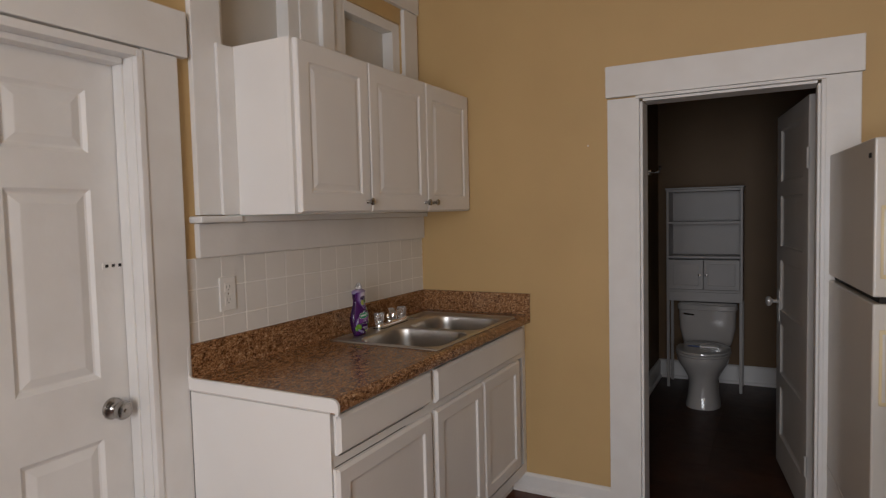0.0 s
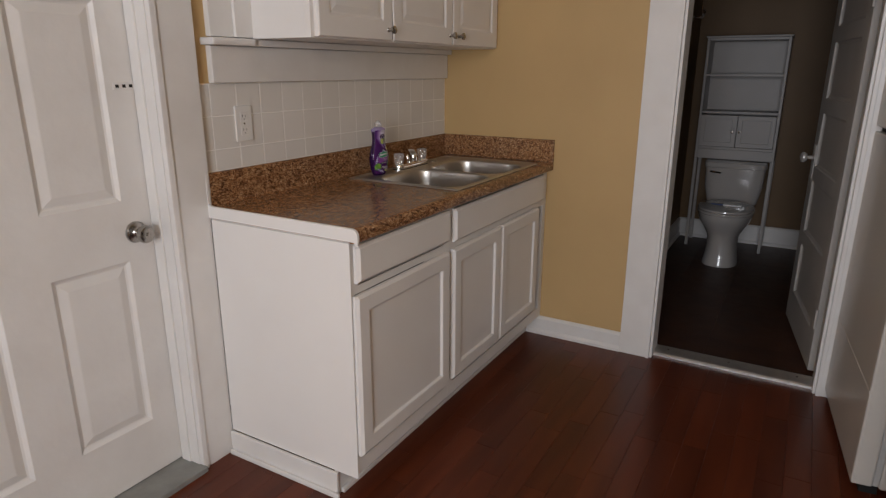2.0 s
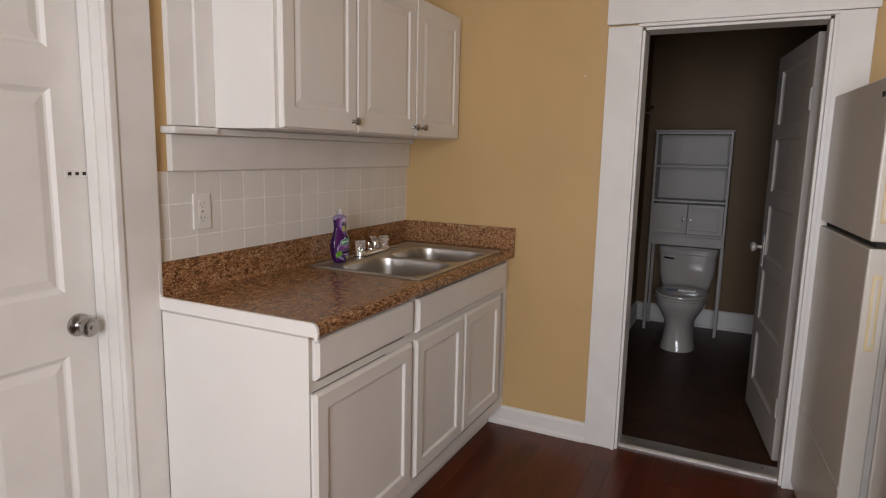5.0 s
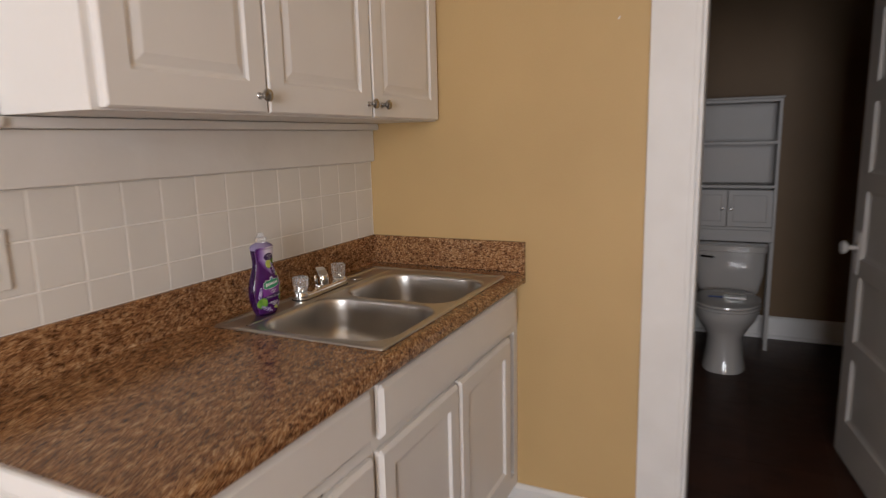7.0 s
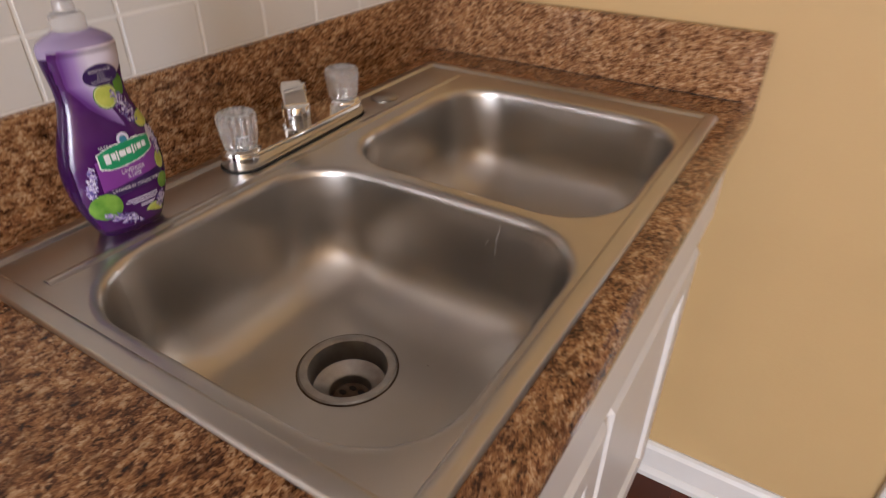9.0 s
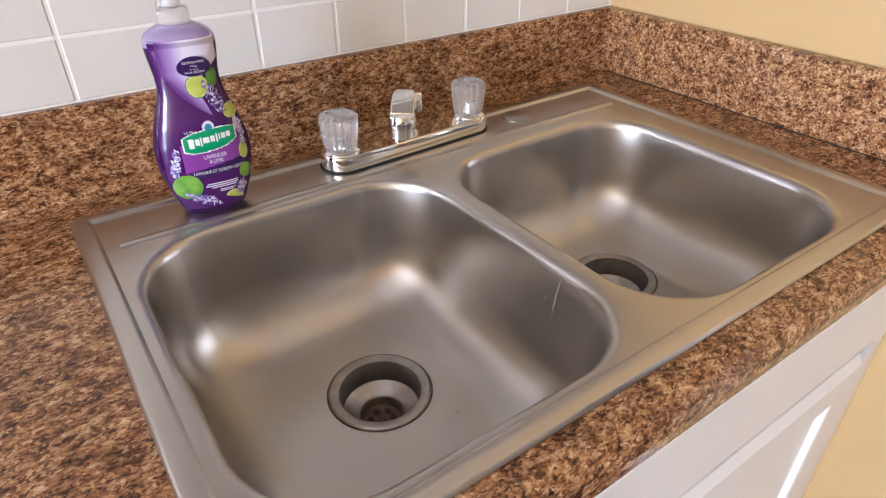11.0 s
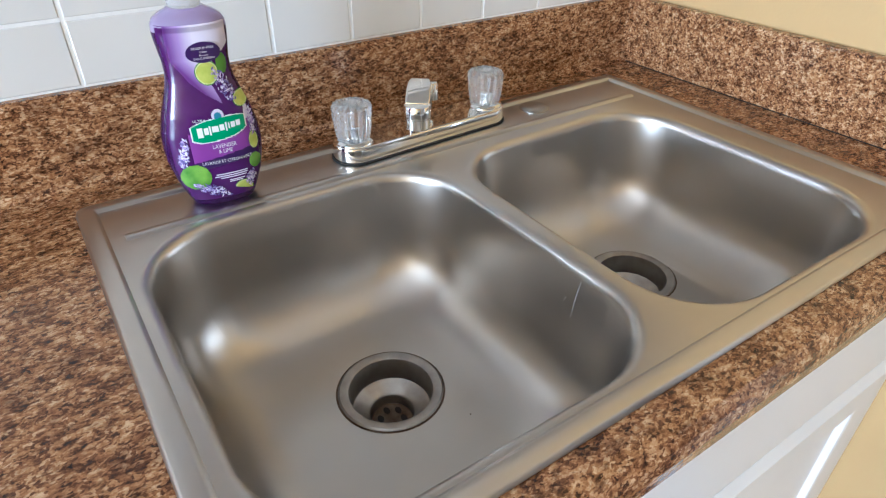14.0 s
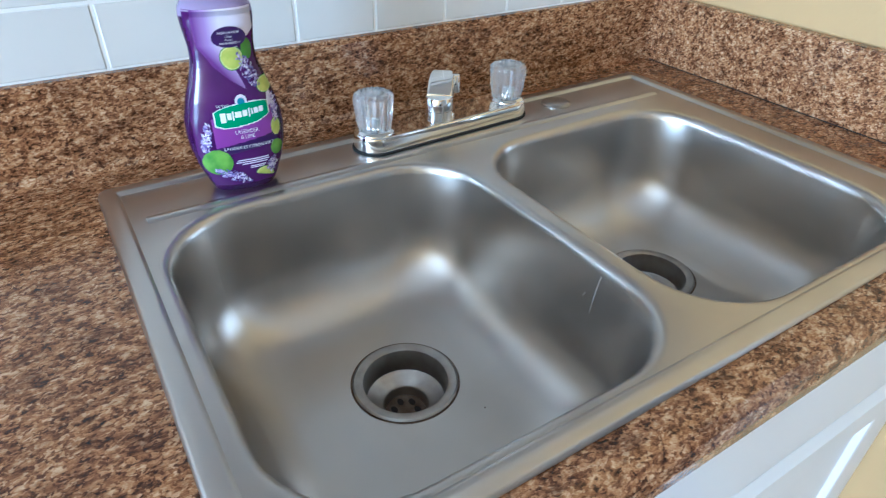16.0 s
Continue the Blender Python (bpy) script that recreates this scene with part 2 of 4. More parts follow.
def slab(w, h, t, panels, rings, edge=0.002):
    """A door leaf or drawer front: local x from 0 to w, z from 0 to h, front at y = 0 facing -y, back at y = t.
    Each panel (x0, z0, x1, z1) is moulded by rings of (inset, depth)."""
    bm = bmesh.new()
    cut = lambda vals, top: sorted({0.0, edge, top - edge, top, *vals})
    xs = cut([v for p in panels for v in (p[0], p[2])], w)
    zs = cut([v for p in panels for v in (p[1], p[3])], h)

    def at(x, z, y=None):
        if y is None:
            y = edge if x in (0.0, w) or z in (0.0, h) else 0.0
        return bm.verts.new((x, y, z))

    for x0, x1 in zip(xs, xs[1:]):
        for z0, z1 in zip(zs, zs[1:]):
            if any(p[0] <= x0 and x1 <= p[2] and p[1] <= z0 and z1 <= p[3] for p in panels):
                continue
            bm.faces.new((at(x0, z0), at(x1, z0), at(x1, z1), at(x0, z1)))
    for x0, z0, x1, z1 in panels:
        loops = [(x0, z0, x1, z1, 0.0)] + [(x0 + i, z0 + i, x1 - i, z1 - i, d) for i, d in rings]
        for a, b in zip(loops, loops[1:]):
            ca = [(a[0], a[1]), (a[2], a[1]), (a[2], a[3]), (a[0], a[3])]
            cb = [(b[0], b[1]), (b[2], b[1]), (b[2], b[3]), (b[0], b[3])]
            for k in range(4):
                n = (k + 1) % 4
                bm.faces.new((at(*ca[k], a[4]), at(*ca[n], a[4]), at(*cb[n], b[4]), at(*cb[k], b[4])))
        c = loops[-1]
        bm.faces.new([at(x, z, c[4]) for x, z in ((c[0], c[1]), (c[2], c[1]), (c[2], c[3]), (c[0], c[3]))])
    for (xa, za), (xb, zb) in (((0, 0), (w, 0)), ((w, 0), (w, h)), ((w, h), (0, h)), ((0, h), (0, 0))):
        bm.faces.new([bm.verts.new(v) for v in ((xa, edge, za), (xa, t, za), (xb, t, zb), (xb, edge, zb))])
    bm.faces.new([bm.verts.new(v) for v in ((0, t, 0), (0, t, h), (w, t, h), (w, t, 0))])
    bmesh.ops.remove_doubles(bm, verts=bm.verts[:], dist=0.00005)
    return bm


def tube(points, radius, steps=10, bm=None):
    """A round bar through points."""
    bm = bm or bmesh.new()
    pts = [Vector(p) for p in points]
    rings = []
    for i, p in enumerate(pts):
        d = (pts[min(i + 1, len(pts) - 1)] - pts[max(i - 1, 0)]).normalized()
        q = d.to_track_quat("Z", "Y")
        r = radius[i] if isinstance(radius, (list, tuple)) else radius
        rings.append([bm.verts.new(p + q @ Vector((r * math.cos(2 * math.pi * k / steps), r * math.sin(2 * math.pi * k / steps), 0))) for k in range(steps)])
    for a, b in zip(rings, rings[1:]):
        for k in range(steps):
            bm.faces.new((a[k], a[(k + 1) % steps], b[(k + 1) % steps], b[k]))
    bm.faces.new(rings[0][::-1])
    bm.faces.new(rings[-1])
    return bm


def sweep(section, length, axis="y"):
    """Extrudes a closed outline of (a, z) points along an axis by length."""
    bm = bmesh.new()
    ends = []
    for s in (0.0, length):
        ends.append([bm.verts.new((a, s, z) if axis == "y" else (s, a, z)) for a, z in section])
    n = len(section)
    for k in range(n):
        bm.faces.new((ends[0][k], ends[0][(k + 1) % n], ends[1][(k + 1) % n], ends[1][k]))
    bm.faces.new(ends[0])
    bm.faces.new(ends[1][::-1])
    return bm


EAST = pose(0, 0, 0, 0, 0, 90)      # turns a front that faces -y so that it faces +x

# ---- large structure ----
HIGH = 2.75
X1, Y0 = 2.68, -4.80                # east wall and back wall of the kitchen


def wall(name, pieces, mat, label):
    bm = bmesh.new()
    for p in pieces:
        box(*p, bm=bm)
    return tagged(part(name, bm, mat), label, "wall", kind="structure")


DOOR_Y0, DOOR_Y1, DOOR_TOP = -2.475, -1.683, 1.893      # opening of the side door
WIN_Y0, WIN_Y1, WIN_Z0, WIN_Z1 = -1.345, -0.150, 1.41, 2.375
wall("wall_west", [(-0.14, 0, Y0, DOOR_Y0, 0, HIGH), (-0.14, 0, DOOR_Y0, DOOR_Y1, DOOR_TOP, HIGH), (-0.14, 0, DOOR_Y1, WIN_Y0, 0, HIGH),
                   (-0.14, 0, WIN_Y0, WIN_Y1, 0, WIN_Z0), (-0.14, 0, WIN_Y0, WIN_Y1, WIN_Z1, HIGH), (-0.14, 0, WIN_Y1, 0, 0, HIGH)], YELLOW, "kitchen wall painted warm mustard yellow")
OPEN_X0, OPEN_X1, OPEN_TOP, THICK = 1.146, 1.850, 1.900, 0.15   # opening to the bathroom
wall("wall_north", [(-0.14, OPEN_X0, 0, THICK / 2, 0, HIGH), (OPEN_X0, OPEN_X1, 0, THICK / 2, OPEN_TOP, HIGH), (OPEN_X1, X1 + 0.14, 0, THICK / 2, 0, HIGH)], YELLOW, "kitchen end wall painted warm mustard yellow")
wall("wall_bath_south", [(0.70, OPEN_X0, THICK / 2, THICK, 0, HIGH), (OPEN_X0, OPEN_X1, THICK / 2, THICK, OPEN_TOP, HIGH), (OPEN_X1, 2.1, THICK / 2, THICK, 0, HIGH)], BATHWALL, "bathroom side of the door wall, brown darkened for dim light")
wall("wall_bath_west", [(0.70, 0.835, THICK, 2.50, 0, HIGH)], BATHWALL, "bathroom wall in brown darkened for dim light")
wall("wall_bath_east", [(1.96, 2.1, THICK, 2.50, 0, HIGH)], BATHWALL, "bathroom wall in brown darkened for dim light")
wall("wall_bath_north", [(0.70, 2.1, 2.50, 2.62, 0, HIGH)], BATHWALL, "bathroom end wall in brown darkened for dim light")
wall("wall_south", [(-0.14, 1.18, Y0 - 0.14, Y0, 0, HIGH), (2.42, X1 + 0.14, Y0 - 0.14, Y0, 0, HIGH), (1.18, 2.42, Y0 - 0.14, Y0, 0, 0.68), (1.18, 2.42, Y0 - 0.14, Y0, 2.26, HIGH)], YELLOW, "yellow wall behind the walk with a window")
wall("wall_east", [(X1, X1 + 0.14, Y0, 0, 0, HIGH)], YELLOW, "yellow kitchen wall behind the refrigerator")
tagged(part("ceiling", box(-0.14, X1 + 0.14, Y0 - 0.14, 2.62, HIGH, HIGH + 0.1), CEILING), "plain white painted ceiling", "ceiling", kind="structure")
floor = tagged(part("floor", box(-0.14, X1 + 0.14, Y0 - 0.14, 0.06, -0.12, -0.003), SUBFLOOR), "reddish brown glossy wood laminate floor", "floor", kind="structure")
bath_floor = tagged(part("floor_bathroom", box(0.70, 2.1, 0.06, 2.62, -0.12, -0.003), SUBFLOOR), "dark brown bathroom floor", "floor", kind="structure")
tagged(part("ground", box(-40, 40, -60, 40, -0.6, -0.5), material("ground_grass", (0.08, 0.10, 0.04), 0.9)), "plain ground outside the house", "ground", kind="structure")


def window_unit(name, m, w, h, label):
    """Frame, sash bars and pane of a plain window: local x across, z up, y through the wall."""
    top = empty(name, label, "window", kind="structure", m=m)
    bm = bmesh.new()
    for a in ((0, 0.05, 0, h), (w - 0.05, w, 0, h), (0.05, w - 0.05, 0, 0.05), (0.05, w - 0.05, h - 0.05, h), (0.05, w - 0.05, h / 2 - 0.02, h / 2 + 0.02)):
        box(a[0], a[1], 0.02, 0.07, a[2], a[3], 0.003, bm=bm)
    part("window_frame", bm, WHITE, top)
    pane = part("pane", box(0.05, w - 0.05, 0.042, 0.046, 0.05, h - 0.05), clear("window_glass", (1, 1, 1), 0.0, 1.45), top)
    pane.visible_shadow = False


window_unit("window_2", pose(1.18, Y0 - 0.13, 0.68), 1.24, 1.58, "white framed window in the back wall")

# trim of the bathroom doorway
def trim(name, bm, label, category="trim", mat=None, smooth=False):
    return tagged(part(name, bm, mat or WHITE, smooth=smooth), label, category, kind="structure")


trim("trim_casing", box(1.010, OPEN_X0 - 0.008, -0.022, 0, 0, 1.908, 0.003), "flat white painted door casing board")
trim("trim_casing", box(OPEN_X1 + 0.008, 1.977, -0.022, 0, 0, 1.914, 0.003), "flat white painted door casing board")
trim("trim_head", box(1.003, 1.987, -0.026, 0, 1.916, 2.056, 0.003), "flat white painted head casing over the bathroom door")
# stepped jambs
bm = bmesh.new()
box(OPEN_X0 - 0.010, OPEN_X0 + 0.006, -0.028, THICK + 0.01, 0, OPEN_TOP, 0.002, bm=bm)
box(OPEN_X0 + 0.006, OPEN_X0 + 0.018, -0.012, 0.11, 0, OPEN_TOP - 0.012, 0.003, bm=bm)
trim("trim_jamb", bm, "stepped white painted door jamb")
bm = bmesh.new()
box(OPEN_X1 - 0.006, OPEN_X1 + 0.010, -0.028, THICK + 0.01, 0, OPEN_TOP, 0.002, bm=bm)
box(OPEN_X1 - 0.018, OPEN_X1 - 0.006, -0.012, 0.11, 0, OPEN_TOP - 0.012, 0.003, bm=bm)
trim("trim_jamb", bm, "stepped white painted door jamb")
bm = bmesh.new()
box(OPEN_X0 - 0.010, OPEN_X1 + 0.010, -0.028, THICK + 0.01, OPEN_TOP + 0.001, OPEN_TOP + 0.014, 0.002, bm=bm)
box(OPEN_X0 + 0.018, OPEN_X1 - 0.018, -0.012, 0.11, OPEN_TOP - 0.012, OPEN_TOP, 0.003, bm=bm)
trim("trim_jamb", bm, "stepped white painted door head jamb")


def baseboard(x0, x1, y, h, m=None, label="white painted baseboard with a shoe moulding"):
    sec = [(0, 0), (-0.026, 0), (-0.026, 0.014), (-0.018, 0.024), (-0.015, 0.026), (-0.015, h - 0.014), (-0.010, h - 0.005), (-0.004, h), (0, h)]
    ob = trim("baseboard", sweep(sec, x1 - x0, "x"), label, "baseboard")
    ob.matrix_basis = m or pose(x0, y, 0)
    return ob


baseboard(0.52, 1.010, 0, 0.095)
baseboard(1.978, X1, 0, 0.095)
baseboard(0.835, 1.96, 2.50, 0.15)
baseboard(0, 2.35, 0, 0.15, pose(0.835, THICK, 0, 0, 0, 90) )
baseboard(0, DOOR_Y0 - 0.13 - Y0, 0, 0.095, pose(0, Y0, 0, 0, 0, 90))
baseboard(0, -1.7 - Y0, 0, 0.095, pose(X1, -1.7, 0, 0, 0, -90))
strip = [(0.026, 0), (0.026, 0.010), (0.034, 0.016), (0.060, 0.019), (0.105, 0.019), (0.132, 0.014), (0.138, 0.008), (0.138, 0)]
th = trim("threshold", sweep(strip, OPEN_X1 - OPEN_X0 - 0.014, "x"), "scuffed aluminium threshold strip with screws", "threshold", ALUMINIUM)
th.matrix_basis = pose(OPEN_X0 + 0.007, 0, 0)
for sx in (0.07, 0.34, 0.62):
    part("screw", lathe([(0.005, 0.0), (0.005, 0.0015), (0.003, 0.0022)], 12, m=pose(sx, 0.083, 0.0185)), NICKEL, th)

# trim of the side door
trim("trim_casing", box(0, 0.024, DOOR_Y1 + 0.022, -1.536, 0, 1.922, 0.003), "flat white painted door casing board")
trim("trim_casing", box(0, 0.024, DOOR_Y0 - 0.13, DOOR_Y0 - 0.012, 0, 1.922, 0.003), "flat white painted door casing board")
trim("trim_head", box(0, 0.028, DOOR_Y0 - 0.15, -1.498, 1.925, 2.069, 0.003), "flat white painted head casing over the side door")
for side, s in ((DOOR_Y1, -1), (DOOR_Y0, 1)):
    bm = bmesh.new()
    box(-0.135, 0.030, side, side - s * 0.0215, 0, DOOR_TOP + 0.024, 0.003, bm=bm)
    box(-0.072, -0.03, side, side + s * 0.010, 0, DOOR_TOP, 0.003, bm=bm)
    box(-0.030, 0.012, side, side + s * 0.004, 0, DOOR_TOP, 0.002, bm=bm)
    trim("trim_jamb", bm, "stepped white painted door jamb with thick old paint")
bm = bmesh.new()
box(-0.135, 0.030, DOOR_Y0 + 0.001, DOOR_Y1 - 0.001, DOOR_TOP, DOOR_TOP + 0.0245, 0.003, bm=bm)
box(-0.072, -0.02, DOOR_Y0 + 0.011, DOOR_Y1 - 0.011, DOOR_TOP - 0.018, DOOR_TOP, 0.003, bm=bm)
trim("trim_jamb", bm, "stepped white painted door head jamb")
trim("threshold", box(-0.14, 0.045, DOOR_Y0, DOOR_Y1 + 0.005, -0.003, 0.020, 0.005), "worn grey painted door sill", "sill", SILLGREY)

# the side door, six panels
W = DOOR_Y1 - DOOR_Y0 - 0.008
door = empty("door_1", "closed white six-panel door with a satin knob", "door", kind="structure", m=pose(-0.075, DOOR_Y0 + 0.004, 0.022, 0, 0, 90))
cols = ((W - 0.326, W - 0.091), (0.091, 0.326))
rows_ = ((0.196, 0.742), (0.926, 1.484), (1.588, 1.770))
leaf = slab(W, DOOR_TOP - 0.026, 0.04, [(a, c, b, d) for a, b in cols for c, d in rows_], [(0.010, 0.008), (0.016, 0.010), (0.040, 0.003), (0.043, 0.0025)], 0.003)
part("leaf", leaf, WHITE, door)
knob_at = pose(W - 0.060, 0, 0.826, 90, 0, 0)
knob = part("door_knob", lathe([(0.033, 0), (0.033, 0.004), (0.030, 0.008), (0.016, 0.011), (0.012, 0.016), (0.012, 0.028), (0.019, 0.033), (0.0265, 0.042), (0.028, 0.052), (0.024, 0.060), (0.014, 0.0625)], 32, m=knob_at), NICKEL, door, "satin nickel round knob", smooth=True)
part("lock_button", lathe([(0.006, 0.061), (0.006, 0.0655), (0.004, 0.066)], 16, m=knob_at), NICKEL, knob)
chain = part("chain_plate", box(W - 0.069, W - 0.004, -0.004, 0.0, 1.246, 1.266, 0.0015), WHITE, door, "painted-over door chain plate")
for k in range(3):
    part("slot", box(W - 0.062 + k * 0.021, W - 0.052 + k * 0.021, -0.0050, -0.0040, 1.252, 1.261), DARK, chain)

# window behind the wall cabinets: casing, mullion, stool, apron and boarded lights
trim("trim_casing", box(0, 0.022, -1.476, -1.352, 1.424, 2.45, 0.003), "flat white painted window casing board")
trim("trim_casing", box(0, 0.022, -0.150, -0.020, 1.424, 2.45, 0.003), "flat white painted window casing board")
trim("trim_stop", box(0.0225, 0.036, -1.385, -1.3135, 1.424, 2.0, 0.002), "narrow white window stop beside the wall cabinet")
trim("trim_head", box(0, 0.026, -1.495, -0.006, 2.453, 2.59, 0.003), "flat white painted window head casing")
trim("trim_stool", box(-0.10, 0.048, -1.322, -0.002, 1.398, 1.4205, 0.004, bm=box(-0.10, 0.060, -1.500, -1.3225, 1.398, 1.421, 0.008)), "white painted window stool with rounded edge")
trim("trim_apron", box(0, 0.024, -1.482, -0.002, 1.284, 1.397, 0.003), "white painted window apron board")
win = empty("window_1", "boarded double window behind the wall cabinets", "window", kind="structure")
bm = bmesh.new()
box(-0.10, -0.005, -0.912, -0.797, 1.424, WIN_Z1 - 0.01, 0.003, bm=bm)
box(-0.10, 0.016, -0.797, -0.715, 1.424, WIN_Z1 - 0.01, 0.004, bm=bm)
box(-0.10, -0.005, -0.715, -0.637, 1.424, WIN_Z1 - 0.01, 0.003, bm=bm)
part("mullion", bm, WHITE, win)
for y0, y1 in ((WIN_Y0, -0.912), (-0.637, WIN_Y1)):
    bm = bmesh.new()
    box(-0.09, -0.01, y0, y0 + 0.03, 1.424, WIN_Z1, 0.003, bm=bm)
    box(-0.09, -0.01, y1 - 0.065, y1, 1.424, WIN_Z1, 0.003, bm=bm)
    box(-0.09, -0.01, y0 + 0.03, y1 - 0.065, WIN_Z1 - 0.05, WIN_Z1, 0.003, bm=bm)
    part("window_frame", bm, WHITE, win)
    part("pane", box(-0.088, -0.070, y0 + 0.028, y1 - 0.06, 1.424, WIN_Z1 - 0.045), BOARD, win, "grey painted board over the light")

# ---- kitchen: base cabinets ----
END = -1.546                         # free end of the counter
SHAKER = [(0.004, 0.0012), (0.009, 0.0085), (0.013, 0.0090)]


def cabinet_front(name, parent, y0, y1, z0, z1, x, kind="door"):
    """A front facing +x from y0 to y1: framed door or plain drawer front."""
    w, h = y1 - y0, z1 - z0
    if kind == "door":
        bm = slab(w, h, 0.019, [(0.052, 0.052, w - 0.052, h - 0.052)], SHAKER, 0.009)
    elif kind == "raised":
        bm = slab(w, h, 0.019, [(0.054, 0.066, w - 0.054, h - 0.068)], [(0.006, 0.005), (0.012, 0.006), (0.030, 0.0015), (0.032, 0.001)], 0.004)
    else:
        bm = slab(w, h, 0.019, [], [], 0.010)
    ob = part(name, bm, CABINET, parent)
    ob.matrix_basis = pose(x, y0, z0) @ EAST
    return ob


def base_cabinet(y0, y1, label):
    top = empty("base_cabinet", label, "cabinet", "base cabinets under the counter")
    bm = bmesh.new()
    box(0.004, 0.566, y0, y0 + 0.016, 0.10, 0.862, bm=bm)
    box(0.004, 0.566, y1 - 0.016, y1, 0.10, 0.862, bm=bm)
    box(0.004, 0.566, y0 + 0.016, y1 - 0.016, 0.10, 0.116, bm=bm)
    box(0.004, 0.012, y0 + 0.016, y1 - 0.016, 0.116, 0.862, bm=bm)
    part("body", bm, CABINET, top)
    part("toe_kick", box(0.490, 0.506, y0, y1, 0.0, 0.10), CABINET, top)
    bm = bmesh.new()
    for a in ((y0, y0 + 0.036, 0.10, 0.862), (y1 - 0.036, y1, 0.10, 0.862)):
        box(0.567, 0.586, *a, bm=bm)
    for a in ((0.10, 0.150), (0.692, 0.722), (0.847, 0.862)):
        box(0.567, 0.586, y0 + 0.036, y1 - 0.036, *a, bm=bm)
    part("face_frame", bm, CABINET, top)
    return top


cab = base_cabinet(END + 0.004, -0.975, "white base cabinet with one drawer over one door")
part("end_panel", box(0.028, 0.590, END - 0.002, END + 0.003, 0.088, 0.858, 0.0008), CABINET, cab, "smooth white end panel")
cabinet_front("drawer_front", cab, -1.530, -0.992, 0.734, 0.848, 0.608, "plain")
cabinet_front("door", cab, -1.540, -0.994, 0.168, 0.697, 0.608)
part("end_gap", box(0.0245, 0.0278, END - 0.001, END + 0.002, 0.088, 0.858), DARK, cab, "dark gap beside the end panel")
# solid dark strip in place of the shadow along the door's top edge
part("door_shadow", box(0.5866, 0.5890, -1.530, -1.150, 0.6972, 0.6982), DARK, cab, "dark strip drawn as the shadow over the sagging door")
part("skirting", box(0.028, 0.512, END - 0.014, END - 0.0025, 0.0, 0.086, 0.003), WHITE, cab, "white skirting board along the cabinet end")
part("shoe_moulding", box(0.030, 0.524, END - 0.026, END - 0.0142, 0.0, 0.018, 0.005), WHITE, cab)
cab = base_cabinet(-0.974, -0.004, "white sink base cabinet with two doors")
cabinet_front("drawer_front", cab, -0.956, -0.078, 0.722, 0.845, 0.608, "plain")
cabinet_front("door", cab, -0.966, -0.556, 0.172, 0.697, 0.608)
cabinet_front("door", cab, -0.546, -0.130, 0.175, 0.698, 0.608)
part("shoe_moulding", box(0.507, 0.520, END + 0.01, -0.028, 0.0, 0.018, 0.005), WHITE, cab)

# ---- worktop with rolled front, splashback and a cut-out for the sink ----
TOPZ = 0.900
CUT = (0.090, 0.566, -0.886, -0.126)
worktop = empty("worktop", "brown granite-pattern laminate worktop with backsplash", "worktop")


def section(x0, x1, back, front):
    """Outline (x, z) of a strip of worktop, with the coved back splash or the rolled front."""
    s = []
    if back:
        s += [(0.002, TOPZ - 0.04), (0.002, TOPZ + 0.100), (0.006, TOPZ + 0.105), (0.016, TOPZ + 0.105), (0.021, TOPZ + 0.100), (0.022, TOPZ + 0.010), (0.026, TOPZ + 0.003), (0.033, TOPZ)]
    else:
        s += [(x0, TOPZ - 0.04), (x0, TOPZ)]
    if front:
        s += [(0.600, TOPZ), (0.610, TOPZ - 0.003), (0.617, TOPZ - 0.010), (0.620, TOPZ - 0.020), (0.619, TOPZ - 0.034), (0.614, TOPZ - 0.040), (0.606, TOPZ - 0.0415), (0.590, TOPZ - 0.044), (0.588, TOPZ - 0.04)]
    else:
        s += [(x1, TOPZ), (x1, TOPZ - 0.04)]
    return s


bm = bmesh.new()
for y0, y1, args in ((END + 0.003, CUT[2], (0, 0, True, True)), (CUT[3], -0.023, (0, 0, True, True)), (CUT[2], CUT[3], (0, CUT[0], True, False)), (CUT[2], CUT[3], (CUT[1], 0, False, True))):
    piece = sweep(section(*args), y1 - y0)
    bmesh.ops.translate(piece, verts=piece.verts[:], vec=(0, y0, 0))
    me = bpy.data.meshes.new("tmp")
    piece.to_mesh(me)
    piece.free()
    bm.from_mesh(me)
    bpy.data.meshes.remove(me)
top = part("top", bm, GRANITE, worktop)
part("side_splash", box(0.002, 0.618, -0.022, -0.002, TOPZ - 0.040, TOPZ + 0.105, 0.003), GRANITE, worktop)
part("seam", box(0.034, 0.598, -0.0232, -0.0221, TOPZ + 0.0002, TOPZ + 0.0013), DARK, worktop, "dark seam under the side splash")
part("corner_block", box(0.002, 0.030, -0.0235, -0.0215, TOPZ - 0.03, TOPZ + 0.103), GRANITE, worktop)
cap = sweep([(0.0005, TOPZ - 0.036), (0.0005, TOPZ + 0.104), (0.006, TOPZ + 0.109), (0.018, TOPZ + 0.109), (0.025, TOPZ + 0.102), (0.026, TOPZ + 0.012), (0.030, TOPZ + 0.006), (0.037, TOPZ + 0.003), (0.602, TOPZ + 0.003), (0.614, TOPZ), (0.622, TOPZ - 0.010), (0.624, TOPZ - 0.024), (0.622, TOPZ - 0.044), (0.612, TOPZ - 0.044), (0.610, TOPZ - 0.036)], 0.008)
ob = part("end_cap", cap, CABINET, worktop, "white edge band closing the worktop end")
ob.matrix_basis = pose(0, END - 0.005, 0)

# ---- double sink ----
SX0, SX1, SY0, SY1 = 0.075, 0.583, -0.902, -0.111
DECK = TOPZ + 0.0032
SPLIT = -0.520
